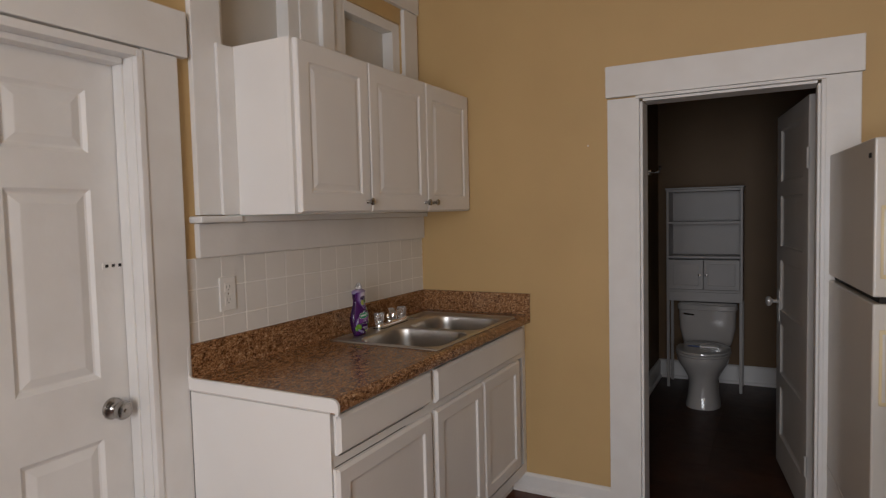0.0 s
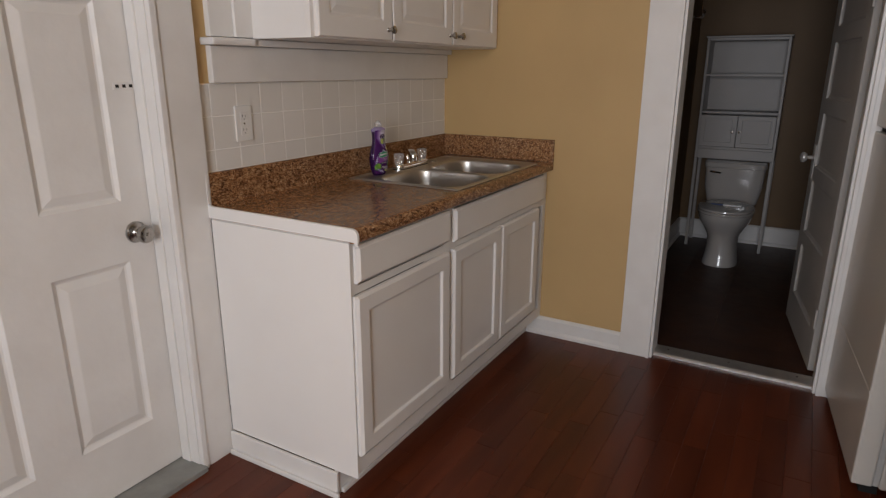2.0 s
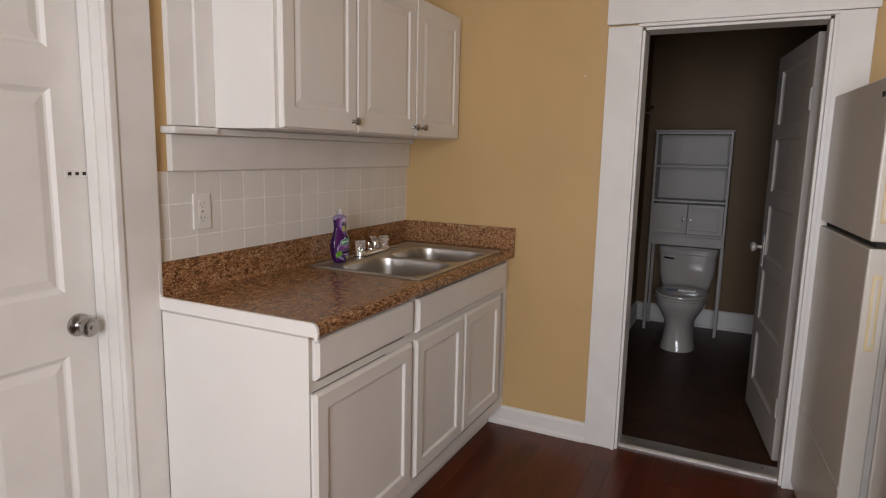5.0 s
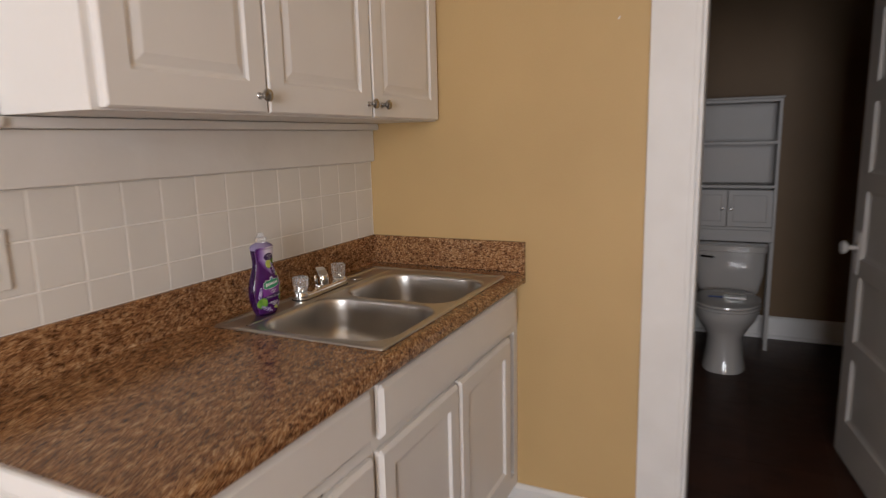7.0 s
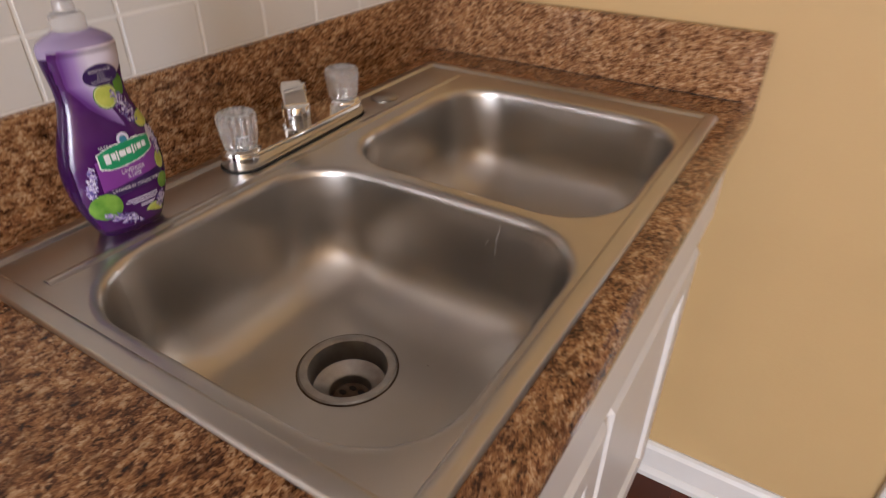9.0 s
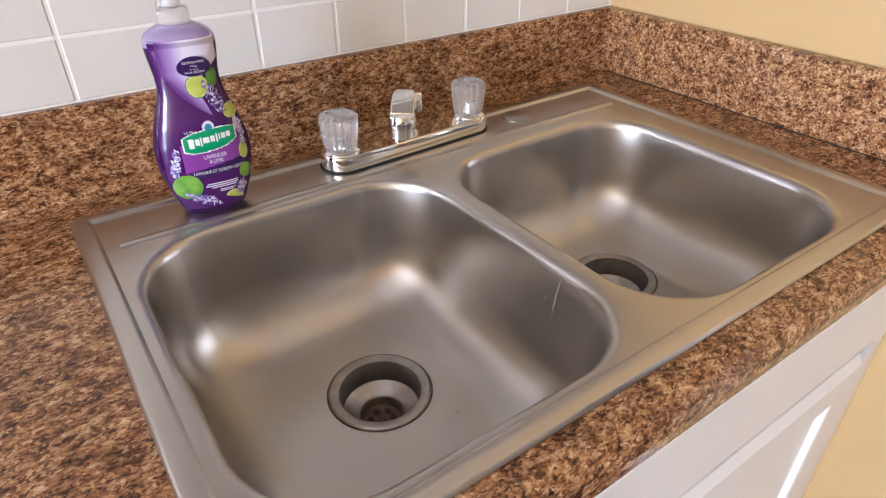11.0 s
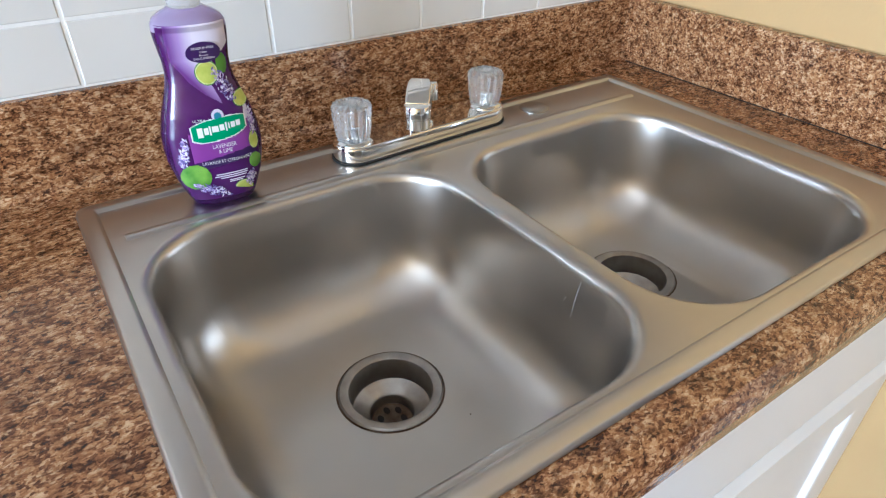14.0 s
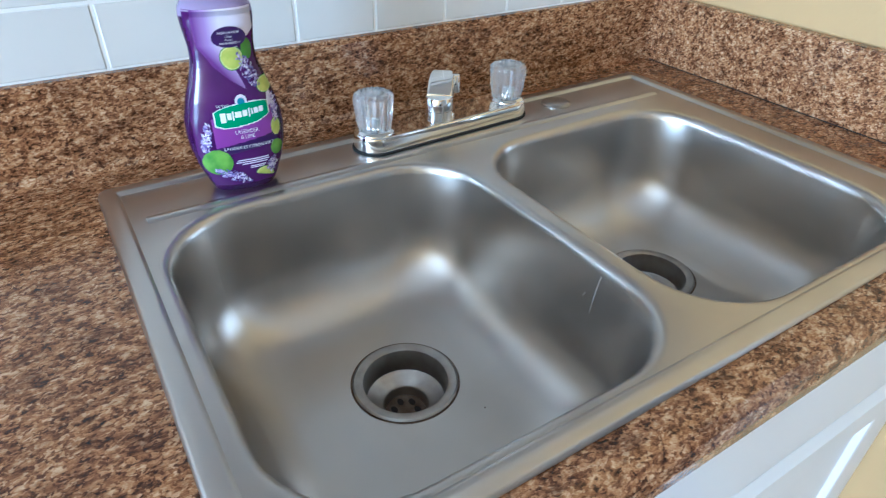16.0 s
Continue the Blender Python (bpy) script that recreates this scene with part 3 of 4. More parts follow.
BOWLS = ((0.3650, -0.7000, 0.1880, 0.1670, (0.336, -0.680)), (0.3715, -0.3430, 0.1820, 0.1640, (0.338, -0.305)))


def squircle(cx, cy, hx, hy, r, a):
    """Point of a rounded rectangle in the direction a from its middle."""
    dx, dy = math.cos(a), math.sin(a)
    t = min(hx / abs(dx) if abs(dx) > 1e-9 else 9, hy / abs(dy) if abs(dy) > 1e-9 else 9)
    px, py = abs(dx) * t, abs(dy) * t
    kx, ky = hx - r, hy - r
    if px > kx and py > ky:
        ax, ay = abs(dx), abs(dy)
        b = ax * kx + ay * ky
        t = b + math.sqrt(max(0.0, b * b - (kx * kx + ky * ky - r * r)))
        px, py = ax * t, ay * t
    return cx + math.copysign(px, dx), cy + math.copysign(py, dy)


sink = empty("sink", "drop-in stainless steel double bowl kitchen sink", "sink")
bm = bmesh.new()
FL = 0.0203                            # flat flange round the deck
corners = lambda x0, x1, y0, y1: [(x0, y0), (x1, y0), (x1, y1), (x0, y1)]
rings = []
for inset, z in ((0.0, TOPZ + 0.0012), (0.0012, TOPZ + 0.0045), (0.0035, TOPZ + 0.0060), (FL - 0.0045, TOPZ + 0.0068), (FL - 0.0025, TOPZ + 0.0062), (FL - 0.0006, DECK + 0.0004), (FL, DECK)):
    ring = []
    x0, x1, y0, y1 = SX0 + inset, SX1 - inset, SY0 + inset, SY1 - inset
    rr = max(0.012 - inset, 0.002)
    for (cx, cy), a0 in zip(((x0 + rr, y0 + rr), (x1 - rr, y0 + rr), (x1 - rr, y1 - rr), (x0 + rr, y1 - rr)), (180, 270, 0, 90)):
        for k in range(5):
            a = radians(a0 + 22.5 * k)
            ring.append(bm.verts.new((cx + rr * math.cos(a), cy + rr * math.sin(a), z)))
    rings.append(ring)
for a, b in zip(rings, rings[1:]):
    for k in range(20):
        bm.faces.new((a[k], a[(k + 1) % 20], b[(k + 1) % 20], b[k]))
# bowls
DEEP = 0.165
shape = [(-0.0085, 0.0), (-0.005, -0.0004), (-0.002, -0.0022), (0.0, -0.006), (0.0012, -0.012), (0.0026, -0.045), (0.0042, -0.080), (0.0058, -0.094), (0.0092, -0.108), (0.0145, -0.121), (0.0220, -0.133), (0.0310, -0.1435), (0.0420, -0.1525), (0.0540, -0.1590), (0.0670, -0.1627)]
for (cx, cy, hx, hy, drain), (b0, b1) in zip(BOWLS, ((SY0 + FL, SPLIT), (SPLIT, SY1 - FL))):
    ox0, ox1 = SX0 + FL, SX1 - FL
    angles = sorted({round(2 * math.pi * k / 96, 5) for k in range(96)} | {round(math.atan2(y - cy, x - cx) % (2 * math.pi), 5) for x, y in corners(ox0, ox1, b0, b1)})
    outer = []
    for a in angles:
        dx, dy = math.cos(a), math.sin(a)
        t = min(((ox1 if dx > 0 else ox0) - cx) / dx if abs(dx) > 1e-6 else 9, ((b1 if dy > 0 else b0) - cy) / dy if abs(dy) > 1e-6 else 9)
        outer.append(bm.verts.new((cx + dx * t, cy + dy * t, DECK)))
    loops = [outer]
    for inset, dz in shape:
        r = max(0.086 - inset * 0.35, 0.045)
        loops.append([bm.verts.new((*squircle(cx, cy, hx - inset, hy - inset, r, a), DECK + dz)) for a in angles])
    for f, dz in ((0.35, -0.1642), (0.7, -0.1652), (1.0, -0.166)):
        ring = []
        for a, v in zip(angles, loops[len(shape)]):
            ex, ey = drain[0] + 0.0545 * math.cos(a), drain[1] + 0.0545 * math.sin(a)
            ring.append(bm.verts.new((v.co.x + (ex - v.co.x) * f, v.co.y + (ey - v.co.y) * f, DECK + dz)))
        loops.append(ring)
    n = len(angles)
    for a, b in zip(loops, loops[1:]):
        for k in range(n):
            bm.faces.new((a[k], a[(k + 1) % n], b[(k + 1) % n], b[k]))
bmesh.ops.remove_doubles(bm, verts=bm.verts[:], dist=0.0002)
part("basin", bm, STEEL, sink, smooth=True)
# crease between the faucet ledge and the bowls
bead = part("ledge_bead", sweep([(-0.0080, -0.0006), (-0.0055, 0.0012), (-0.0025, 0.0024), (0.0020, 0.0024), (0.0050, 0.0012), (0.0075, -0.0006)], SY1 - SY0 - 2 * FL - 0.034), STEEL, sink, smooth=True)
bead.matrix_basis = pose(0.1595, SY0 + FL + 0.014, DECK)
for (_, _, _, _, (dx, dy)) in BOWLS:
    at = pose(dx, dy, DECK - 0.166) @ Matrix.Diagonal((0.955, 0.955, 1, 1))
    st = part("strainer", lathe([(0.0580, -0.004), (0.0590, 0.0012), (0.0570, 0.0028), (0.0500, 0.0026), (0.0475, 0.0012), (0.0462, -0.004), (0.0445, -0.026), (0.0430, -0.0275), (0.0270, -0.0330), (0.0250, -0.036), (0.0240, -0.052), (0.0005, -0.052)], 48, m=at, caps=False), STEEL_RIM, sink, "stamped steel drain strainer", smooth=True)
    part("rust_line", lathe([(0.0572, 0.0003), (0.0606, 0.0007), (0.0612, 0.0003)], 48, m=at, caps=False), RUST, st, "thin line of rust round the drain", smooth=True)
    bm = lathe([(0.0238, -0.050), (0.0238, -0.046), (0.010, -0.0455), (0.0, -0.0455)], 32, m=at)
    basket = part("cross_plate", bm, RUST, st, "stained cross plate in the drain", smooth=True)
    for k in range(6):
        a = k * math.pi / 3
        part("drain_hole", lathe([(0.0040, -0.0460), (0.0040, -0.0448), (0.0002, -0.0447)], 12, m=at @ pose(0.0135 * math.cos(a), 0.0135 * math.sin(a), 0) @ Matrix.Diagonal((1.3, 0.9, 1, 1))), DARK, st)
for sx, z0, z1 in ((0.446, -0.012, -0.056), (0.434, -0.036, -0.044)):
    part("water_mark", tube([(sx, -0.5346, DECK + z0), (sx - 0.003, -0.5356, DECK + (z0 + z1) / 2), (sx - 0.004, -0.5368, DECK + z1)], [0.00012, 0.00022, 0.00012], 6), PLASTIC, sink, "dried white water streak")
for kx, ky, r in ((0.2480, -0.6120, 0.0006), (0.2520, -0.7600, 0.0008), (0.4120, -0.6300, 0.0006)):
    part("rust_speck", lathe([(r * 1.5, 0.0), (r, 0.0004), (0.0002, 0.0006)], 10, m=pose(kx, ky, DECK - 0.1636)), RUST, sink)
plug = tagged(part("hole_cover", lathe([(0.0215, 0.0), (0.0215, 0.0012), (0.019, 0.0030), (0.012, 0.0040), (0.0005, 0.0044)], 32, m=pose(0.120, -0.309, DECK)), STEEL_RIM, smooth=True), "small steel cap over a spare sink hole", "cap")

# ---- faucet ----
def stadium(hx, hy, k):
    """Point k of 64 round a long plate with half-round ends."""
    a = math.pi * (k % 32) / 31 + (math.pi if k > 31 else 0)
    return hx * math.cos(a), (hy - hx) * (1 if k < 32 else -1) + hx * math.sin(a)


def oval_plate(hx, hy, z0, z1):
    bm = bmesh.new()
    a, b = [[bm.verts.new((*stadium(hx, hy, k), z)) for k in range(64)] for z in (z0, z1)]
    for k in range(64):
        bm.faces.new((a[k], a[(k + 1) % 64], b[(k + 1) % 64], b[k]))
    bm.faces.new(b)
    bm.faces.new(a[::-1])
    return bm


FX, FY = 0.115, -0.495
faucet = empty("faucet", "chrome two-handle kitchen faucet with clear acrylic knobs", "faucet", m=pose(FX, FY, DECK, 0, 0, 2.3))


def crisp(ob, degrees=28):
    ob.data.set_sharp_from_angle(angle=radians(degrees))
    return ob


bm = bmesh.new()
levels = []
for hx, hy, z in ((0.0272, 0.1275, 0.0018), (0.0275, 0.1278, 0.0030), (0.0268, 0.1270, 0.0185), (0.0262, 0.1264, 0.0200), (0.0250, 0.1250, 0.0208)):
    levels.append([bm.verts.new((*stadium(hx, hy, k), z)) for k in range(64)])
for a, b in zip(levels, levels[1:]):
    for k in range(64):
        bm.faces.new((a[k], a[(k + 1) % 64], b[(k + 1) % 64], b[k]))
bm.faces.new(levels[-1])
bm.faces.new(levels[0][::-1])
crisp(part("base_plate", bm, CHROME, faucet, smooth=True), 20)
part("gasket", oval_plate(0.0290, 0.1295, 0.0, 0.0020), DARK, faucet, "black gasket under the plate")
for y in (-0.1016, 0.1016):
    hub = crisp(part("valve_stem", lathe([(0.0240, 0.0206), (0.0236, 0.0222), (0.0205, 0.0246), (0.0110, 0.0250), (0.0085, 0.028), (0.0085, 0.040), (0.0060, 0.041)], 32, m=pose(0, y, 0)), CHROME, faucet, smooth=True))
    crisp(part("acrylic_knob", lathe([(0.0190, 0.0252), (0.0205, 0.0275), (0.0222, 0.036), (0.0240, 0.056), (0.0243, 0.0635), (0.0225, 0.0672), (0.0165, 0.0690), (0.0150, 0.0672), (0.0005, 0.0668)], 132, m=pose(0, y, 0), flute=0.11, flutes=16), ACRYLIC, hub, "clear fluted acrylic handle", smooth=True), 50)
    part("index_button", lathe([(0.0105, 0.0669), (0.0105, 0.0682), (0.0085, 0.0688)], 24, m=pose(0, y, 0)), ACRYLIC, hub, "clear index button")
SWING = pose(0, -0.004, 0, 0, 0, -40)  # the spout is swung towards the near bowl
crisp(part("spout_base", lathe([(0.0190, 0.0206), (0.0185, 0.0232), (0.0160, 0.0250), (0.0150, 0.0252)], 32, m=pose(0, -0.007, 0)), CHROME, faucet, smooth=True))
crisp(part("swivel_cap", lathe([(0.0062, 0.046), (0.0062, 0.0655), (0.0050, 0.0680), (0.0005, 0.0685)], 20, m=SWING @ pose(-0.0150, 0.0150, 0)), CHROME, faucet, smooth=True))
# arched spout: a side outline from the leg over the top to the nose, drawn across its width
outline = [(0.042, 0.0500), (0.0425, 0.0620), (0.035, 0.0675), (0.025, 0.0728), (0.014, 0.0768), (0.004, 0.0785), (-0.005, 0.0768), (-0.0125, 0.0715), (-0.0160, 0.0620), (-0.0160, 0.0440), (-0.0145, 0.0240), (0.0100, 0.0240), (0.0105, 0.0400), (0.0150, 0.0480), (0.0260, 0.0505)]
bm, loops = bmesh.new(), []
for y, f in ((-0.0184, 0.0024), (-0.0176, 0.0010), (-0.0163, 0.0003), (-0.0140, 0.0), (0.0140, 0.0), (0.0163, 0.0003), (0.0176, 0.0010), (0.0184, 0.0024)):
    ring = []
    for px, pz in outline:
        tip = min(1.0, max(0.0, (pz - 0.030) / 0.03))
        top_in = f if pz > 0.060 else 0.0
        back = math.sqrt(max(0.15, 1 - ((0.024 - px) / 0.042) ** 2)) if px < 0.024 and pz > 0.055 else 1.0
        ring.append(bm.verts.new((px + (f if px < -0.005 else 0.0), y * 0.82 * back * (0.80 + 0.20 * tip), pz - top_in)))
    loops.append(ring)
for a, b in zip(loops, loops[1:]):
    for k in range(len(outline)):
        j = (k + 1) % len(outline)
        bm.faces.new((a[k], b[k], b[j], a[j]))
caps = [bm.faces.new(loops[0][::-1]), bm.faces.new(loops[-1])]
bmesh.ops.triangulate(bm, faces=caps)
bmesh.ops.recalc_face_normals(bm, faces=bm.faces)
crisp(part("spout", bm, CHROME, faucet, smooth=True, m=SWING), 32)
crisp(part("aerator", lathe([(0.0135, 0.0370), (0.0152, 0.0376), (0.0160, 0.0390), (0.0160, 0.0500), (0.0152, 0.0503), (0.0152, 0.0514), (0.0166, 0.0518), (0.0166, 0.0645), (0.0158, 0.0662), (0.0140, 0.0670), (0.0005, 0.0674)], 40, m=SWING @ pose(0.0410, 0, -0.006)), CHROME, faucet, smooth=True))

# ---- wall cabinet ----
UY0, UZ0, UZ1, UX = -1.313, 1.422, 2.002, 0.304
upper = empty("wall_cabinet", "white wall cabinet with three raised-panel doors", "cabinet")
bm = box(0.027, 0.262, UY0, -0.004, UZ0, UZ1, 0.001)
part("body", bm, CABINET, upper)
bm = bmesh.new()
for y0, y1 in ((UY0, UY0 + 0.034), (-0.906, -0.866), (-0.453, -0.413), (-0.038, -0.004)):
    box(0.2625, 0.2845, y0, y1, UZ0, UZ1, bm=bm)
for y0, y1 in ((UY0 + 0.034, -0.906), (-0.866, -0.453), (-0.413, -0.038)):
    box(0.2625, 0.2845, y0, y1, UZ0, UZ0 + 0.034, bm=bm)
    box(0.2625, 0.2845, y0, y1, UZ1 - 0.034, UZ1, bm=bm)
part("face_frame", bm, CABINET, upper)
for y0, y1, ky in ((-1.297, -0.896, -0.921), (-0.889, -0.451, -0.471), (-0.444, -0.016, -0.399)):
    d = cabinet_front("door", upper, y0, y1, UZ0 + 0.004, UZ1 - 0.004, UX, "raised")
    k = part("knob", lathe([(0.008, 0.0), (0.006, 0.003), (0.0055, 0.012), (0.0105, 0.017), (0.0140, 0.022), (0.0135, 0.027), (0.008, 0.030), (0.0005, 0.0305)], 24), NICKEL, d, "small satin metal knob", smooth=True)
    k.matrix_basis = pose(ky - y0, 0.0, 1.463 - UZ0 - 0.004, 90, 0, 0)

# ---- outlet ----
outlet = tagged(part("wall_outlet", box(0.0065, 0.0125, -1.397, -1.325, 1.092, 1.209, 0.003), PLASTIC), "white double electrical outlet on the tiled wall", "outlet")
for z in (1.1275, 1.1735):
    r = part("receptacle", box(0.0120, 0.0140, -1.377, -1.345, z - 0.015, z + 0.015, 0.0009), PLASTIC, outlet)
    for y in (-1.369, -1.355):
        part("slot", box(0.0138, 0.0144, y - 0.0011, y + 0.0011, z - 0.002, z + 0.007), SILLGREY, r)
    part("ground_slot", box(0.0138, 0.0144, -1.364, -1.359, z - 0.010, z - 0.0065), SILLGREY, r)
part("screw", lathe([(0.003, 0), (0.003, 0.001), (0.001, 0.0014)], 10, m=pose(0.0124, -1.361, 1.1505, 0, 90, 0)), NICKEL, outlet)

# ---- refrigerator, turned a little from the wall ----
fr = empty("refrigerator", "off-white top-freezer refrigerator with yellowed recessed handles", "refrigerator", m=pose(1.941, -0.694, 0, 0, 0, -90 + 5.6))
# local: x along the doors away from the handles' end reversed, front at y = 0 facing -y
FW = 0.680
part("body", box(-FW, -0.003, 0.078, 0.66, 0.03, 1.595, 0.008), FRIDGE, fr)
for name, z0, z1, hz in (("freezer_door", 1.132, 1.602, (1.185, 1.405)), ("fridge_door", 0.035, 1.112, (0.805, 1.037))):
    d = part(name, box(-FW, 0, 0.0, 0.060, z0, z1, 0.007, seg=3), FRIDGE, fr)
    part("gasket", box(-FW + 0.006, -0.004, 0.060, 0.078, z0 + 0.004, z1 - 0.004, 0.003), GASKET, d, "grey door gasket")
    h = part("handle", box(-0.008, 0.0022, 0.016, 0.044, *hz, 0.007, seg=3), HANDLEBEIGE, d, "yellowed plastic handle strip")
    part("handle_groove", box(-0.006, 0.0030, 0.0235, 0.0365, hz[0] + 0.012, hz[1] - 0.012, 0.005, seg=3), FRIDGE, h)
part("hinge_gap", box(-FW + 0.01, -0.012, 0.02, 0.078, 1.113, 1.131), DARK, fr)
# added raised strip that stands for a highlight line on the door
part("highlight_strip", box(-FW + 0.006, -0.004, -0.0018, 0.0005, 0.358, 0.366, 0.0008), FRIDGE, fr, "thin raised strip added for a highlight line across the lower door")
part("badge", box(-0.060, -0.034, -0.0025, 0.0005, 1.545, 1.560, 0.001), DARK, fr, "small dark badge")
part("kick_plate", box(-FW + 0.02, -0.02, 0.03, 0.08, 0.0, 0.034), DARK, fr)

# ---- range ----
rg = empty("kitchen_range", "white freestanding range with a black oven window", "stove")
RX, RY0, RY1 = 2.046, -1.73, -0.965
part("body", box(RX + 0.01, 2.66, RY0, RY1, 0.06, 0.885, 0.006), FRIDGE, rg)
part("cooktop", box(RX - 0.022, 2.66, RY0 - 0.002, RY1 + 0.002, 0.886, 0.912, 0.006), BLACK, rg)
oven = part("oven_door", box(RX - 0.030, RX + 0.009, RY0 + 0.004, RY1 - 0.004, 0.380, 0.880, 0.006), FRIDGE, rg)
part("oven_window", box(RX - 0.034, RX - 0.0302, RY0 + 0.012, RY1 - 0.012, 0.385, 0.877, 0.0015), BLACK, oven, "black glass oven door")
part("handle", tube([(RX - 0.035, RY1 - 0.03, 0.858), (RX - 0.056, RY1 - 0.034, 0.858), (RX - 0.060, RY1 - 0.05, 0.858), (RX - 0.060, RY0 + 0.05, 0.858), (RX - 0.056, RY0 + 0.034, 0.858), (RX - 0.035, RY0 + 0.03, 0.858)], 0.009, 12), FRIDGE, oven, "white bar handle", smooth=True)
part("drawer", box(RX - 0.026, RX + 0.009, RY0 + 0.004, RY1 - 0.004, 0.075, 0.370, 0.006), FRIDGE, rg)
part("back_panel", box(2.58, 2.66, RY0, RY1, 0.914, 1.10, 0.006), FRIDGE, rg)
for y in (-1.45, -1.09):
    for x in (2.17, 2.43):
        part("burner", lathe([(0.085, 0.0), (0.085, 0.004), (0.070, 0.010), (0.0005, 0.010)], 28, m=pose(x, y, 0.911)), DARK, rg)
part("base", box(RX + 0.03, 2.64, RY0 + 0.02, RY1 - 0.02, 0.0, 0.062), DARK, rg)
# ---- bathroom ----
bd = empty("door_2", "open white five-panel bathroom door with a porcelain knob", "door", kind="structure", m=pose(1.812, 0.200, 0.012, 0, 0, 98.9))
BW, BH = 0.735, 1.868
rows5 = [(0.17 + k * 0.338, 0.17 + k * 0.338 + 0.265) for k in range(5)]
leaf = slab(BW, BH, 0.036, [(0.105, a, BW - 0.105, b) for a, b in rows5], [(0.004, 0.008), (0.012, 0.010), (0.014, 0.012)], 0.002)
bmesh.ops.scale(leaf, vec=(1, -1, 1), verts=leaf.verts[:])
part("leaf", leaf, DIM_WHITE, bd)
kb = pose(BW - 0.06, 0, 0.885, -90, 0, 0)
part("door_knob", lathe([(0.022, 0), (0.022, 0.003), (0.010, 0.006), (0.009, 0.030), (0.020, 0.036), (0.027, 0.046), (0.026, 0.056), (0.016, 0.062), (0.0005, 0.063)], 28, m=kb), DIM_PORCELAIN, bd, "white porcelain knob", smooth=True)
part("lock_plate", box(BW - 0.085, BW - 0.035, 0.0, 0.003, 0.78, 0.95, 0.001), WHITE, bd)
for z in (0.25, 1.60):
    part("hinge", tube([(-0.006, 0.004, z - 0.045), (-0.006, 0.004, z + 0.045)], 0.006, 10), DIM_WHITE, bd)

# over-toilet shelf unit
shelf = empty("over_toilet_shelf", "white over-toilet shelf unit with two small doors", "shelf")
A0, A1, YF, YB, HT = 0.940, 1.480, 2.205, 2.45, 1.552
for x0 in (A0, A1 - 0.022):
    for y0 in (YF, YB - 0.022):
        part("leg", box(x0, x0 + 0.022, y0, y0 + 0.022, 0.0, 0.687, 0.002), DIM_FIBREBOARD, shelf)
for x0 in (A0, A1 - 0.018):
    part("side_panel", box(x0, x0 + 0.018, YF, YB, 0.688, HT, 0.002), DIM_FIBREBOARD, shelf)
part("back_panel", box(A0 + 0.018, A1 - 0.018, YB - 0.008, YB, 0.70, HT - 0.018, 0.0), DIM_FIBREBOARD, shelf)
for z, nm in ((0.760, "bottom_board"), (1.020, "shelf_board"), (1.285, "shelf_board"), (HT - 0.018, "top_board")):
    part(nm, box(A0 + 0.018, A1 - 0.018, YF + 0.004, YB - 0.008, z, z + 0.018, 0.002), DIM_FIBREBOARD, shelf)
part("rail", box(A0 + 0.018, A1 - 0.018, YF + 0.004, YF + 0.020, 0.688, 0.759, 0.002), DIM_FIBREBOARD, shelf)
part("top_edge", box(A0 - 0.008, A1 + 0.008, YF - 0.008, YB, HT + 0.001, HT + 0.014, 0.004), DIM_FIBREBOARD, shelf)
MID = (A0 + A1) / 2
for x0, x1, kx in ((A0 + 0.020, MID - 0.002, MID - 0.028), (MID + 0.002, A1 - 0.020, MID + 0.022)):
    d = part("door", slab(x1 - x0, 0.228, 0.016, [(0.03, 0.03, x1 - x0 - 0.03, 0.198)], [(0.004, 0.002), (0.008, 0.002)], 0.002), DIM_FIBREBOARD, shelf)
    d.matrix_basis = pose(x0, YF - 0.014, 0.782)
    kn = part("knob", lathe([(0.006, 0), (0.005, 0.01), (0.011, 0.016), (0.010, 0.022), (0.0005, 0.025)], 20), SATIN, d, smooth=True)
    kn.matrix_basis = pose(kx - x0, 0, 0.112, 90, 0, 0)


def oval_loft(levels, steps=40, bm=None):
    """Levels of (cx, cy, rx, ry, z, power): stacked rounded ovals."""
    bm = bm or bmesh.new()
    rings = []
    for cx, cy, rx, ry, z, p in levels:
        ring = []
        for k in range(steps):
            a = 2 * math.pi * k / steps
            c, s = math.cos(a), math.sin(a)
            ring.append(bm.verts.new((cx + rx * math.copysign(abs(c) ** (2 / p), c), cy + ry * math.copysign(abs(s) ** (2 / p), s), z)))
        rings.append(ring)
    for a, b in zip(rings, rings[1:]):
        for k in range(steps):
            bm.faces.new((a[k], a[(k + 1) % steps], b[(k + 1) % steps], b[k]))
    bm.faces.new(rings[0][::-1])
    bm.faces.new(rings[-1])
    return bm


TX = 1.240
toilet = empty("toilet", "white porcelain toilet with closed tank", "toilet")
part("bowl", oval_loft([(TX, 1.885, 0.120, 0.205, 0.0, 2.6), (TX, 1.885, 0.118, 0.203, 0.02, 2.6), (TX, 1.89, 0.110, 0.192, 0.06, 2.4), (TX, 1.89, 0.102, 0.185, 0.14, 2.3), (TX, 1.885, 0.104, 0.190, 0.20, 2.2), (TX, 1.875, 0.135, 0.205, 0.26, 2.2), (TX, 1.855, 0.165, 0.225, 0.31, 2.2), (TX, 1.850, 0.176, 0.235, 0.355, 2.2), (TX, 1.850, 0.176, 0.235, 0.372, 2.2)]), DIM_PORCELAIN, toilet, smooth=True)
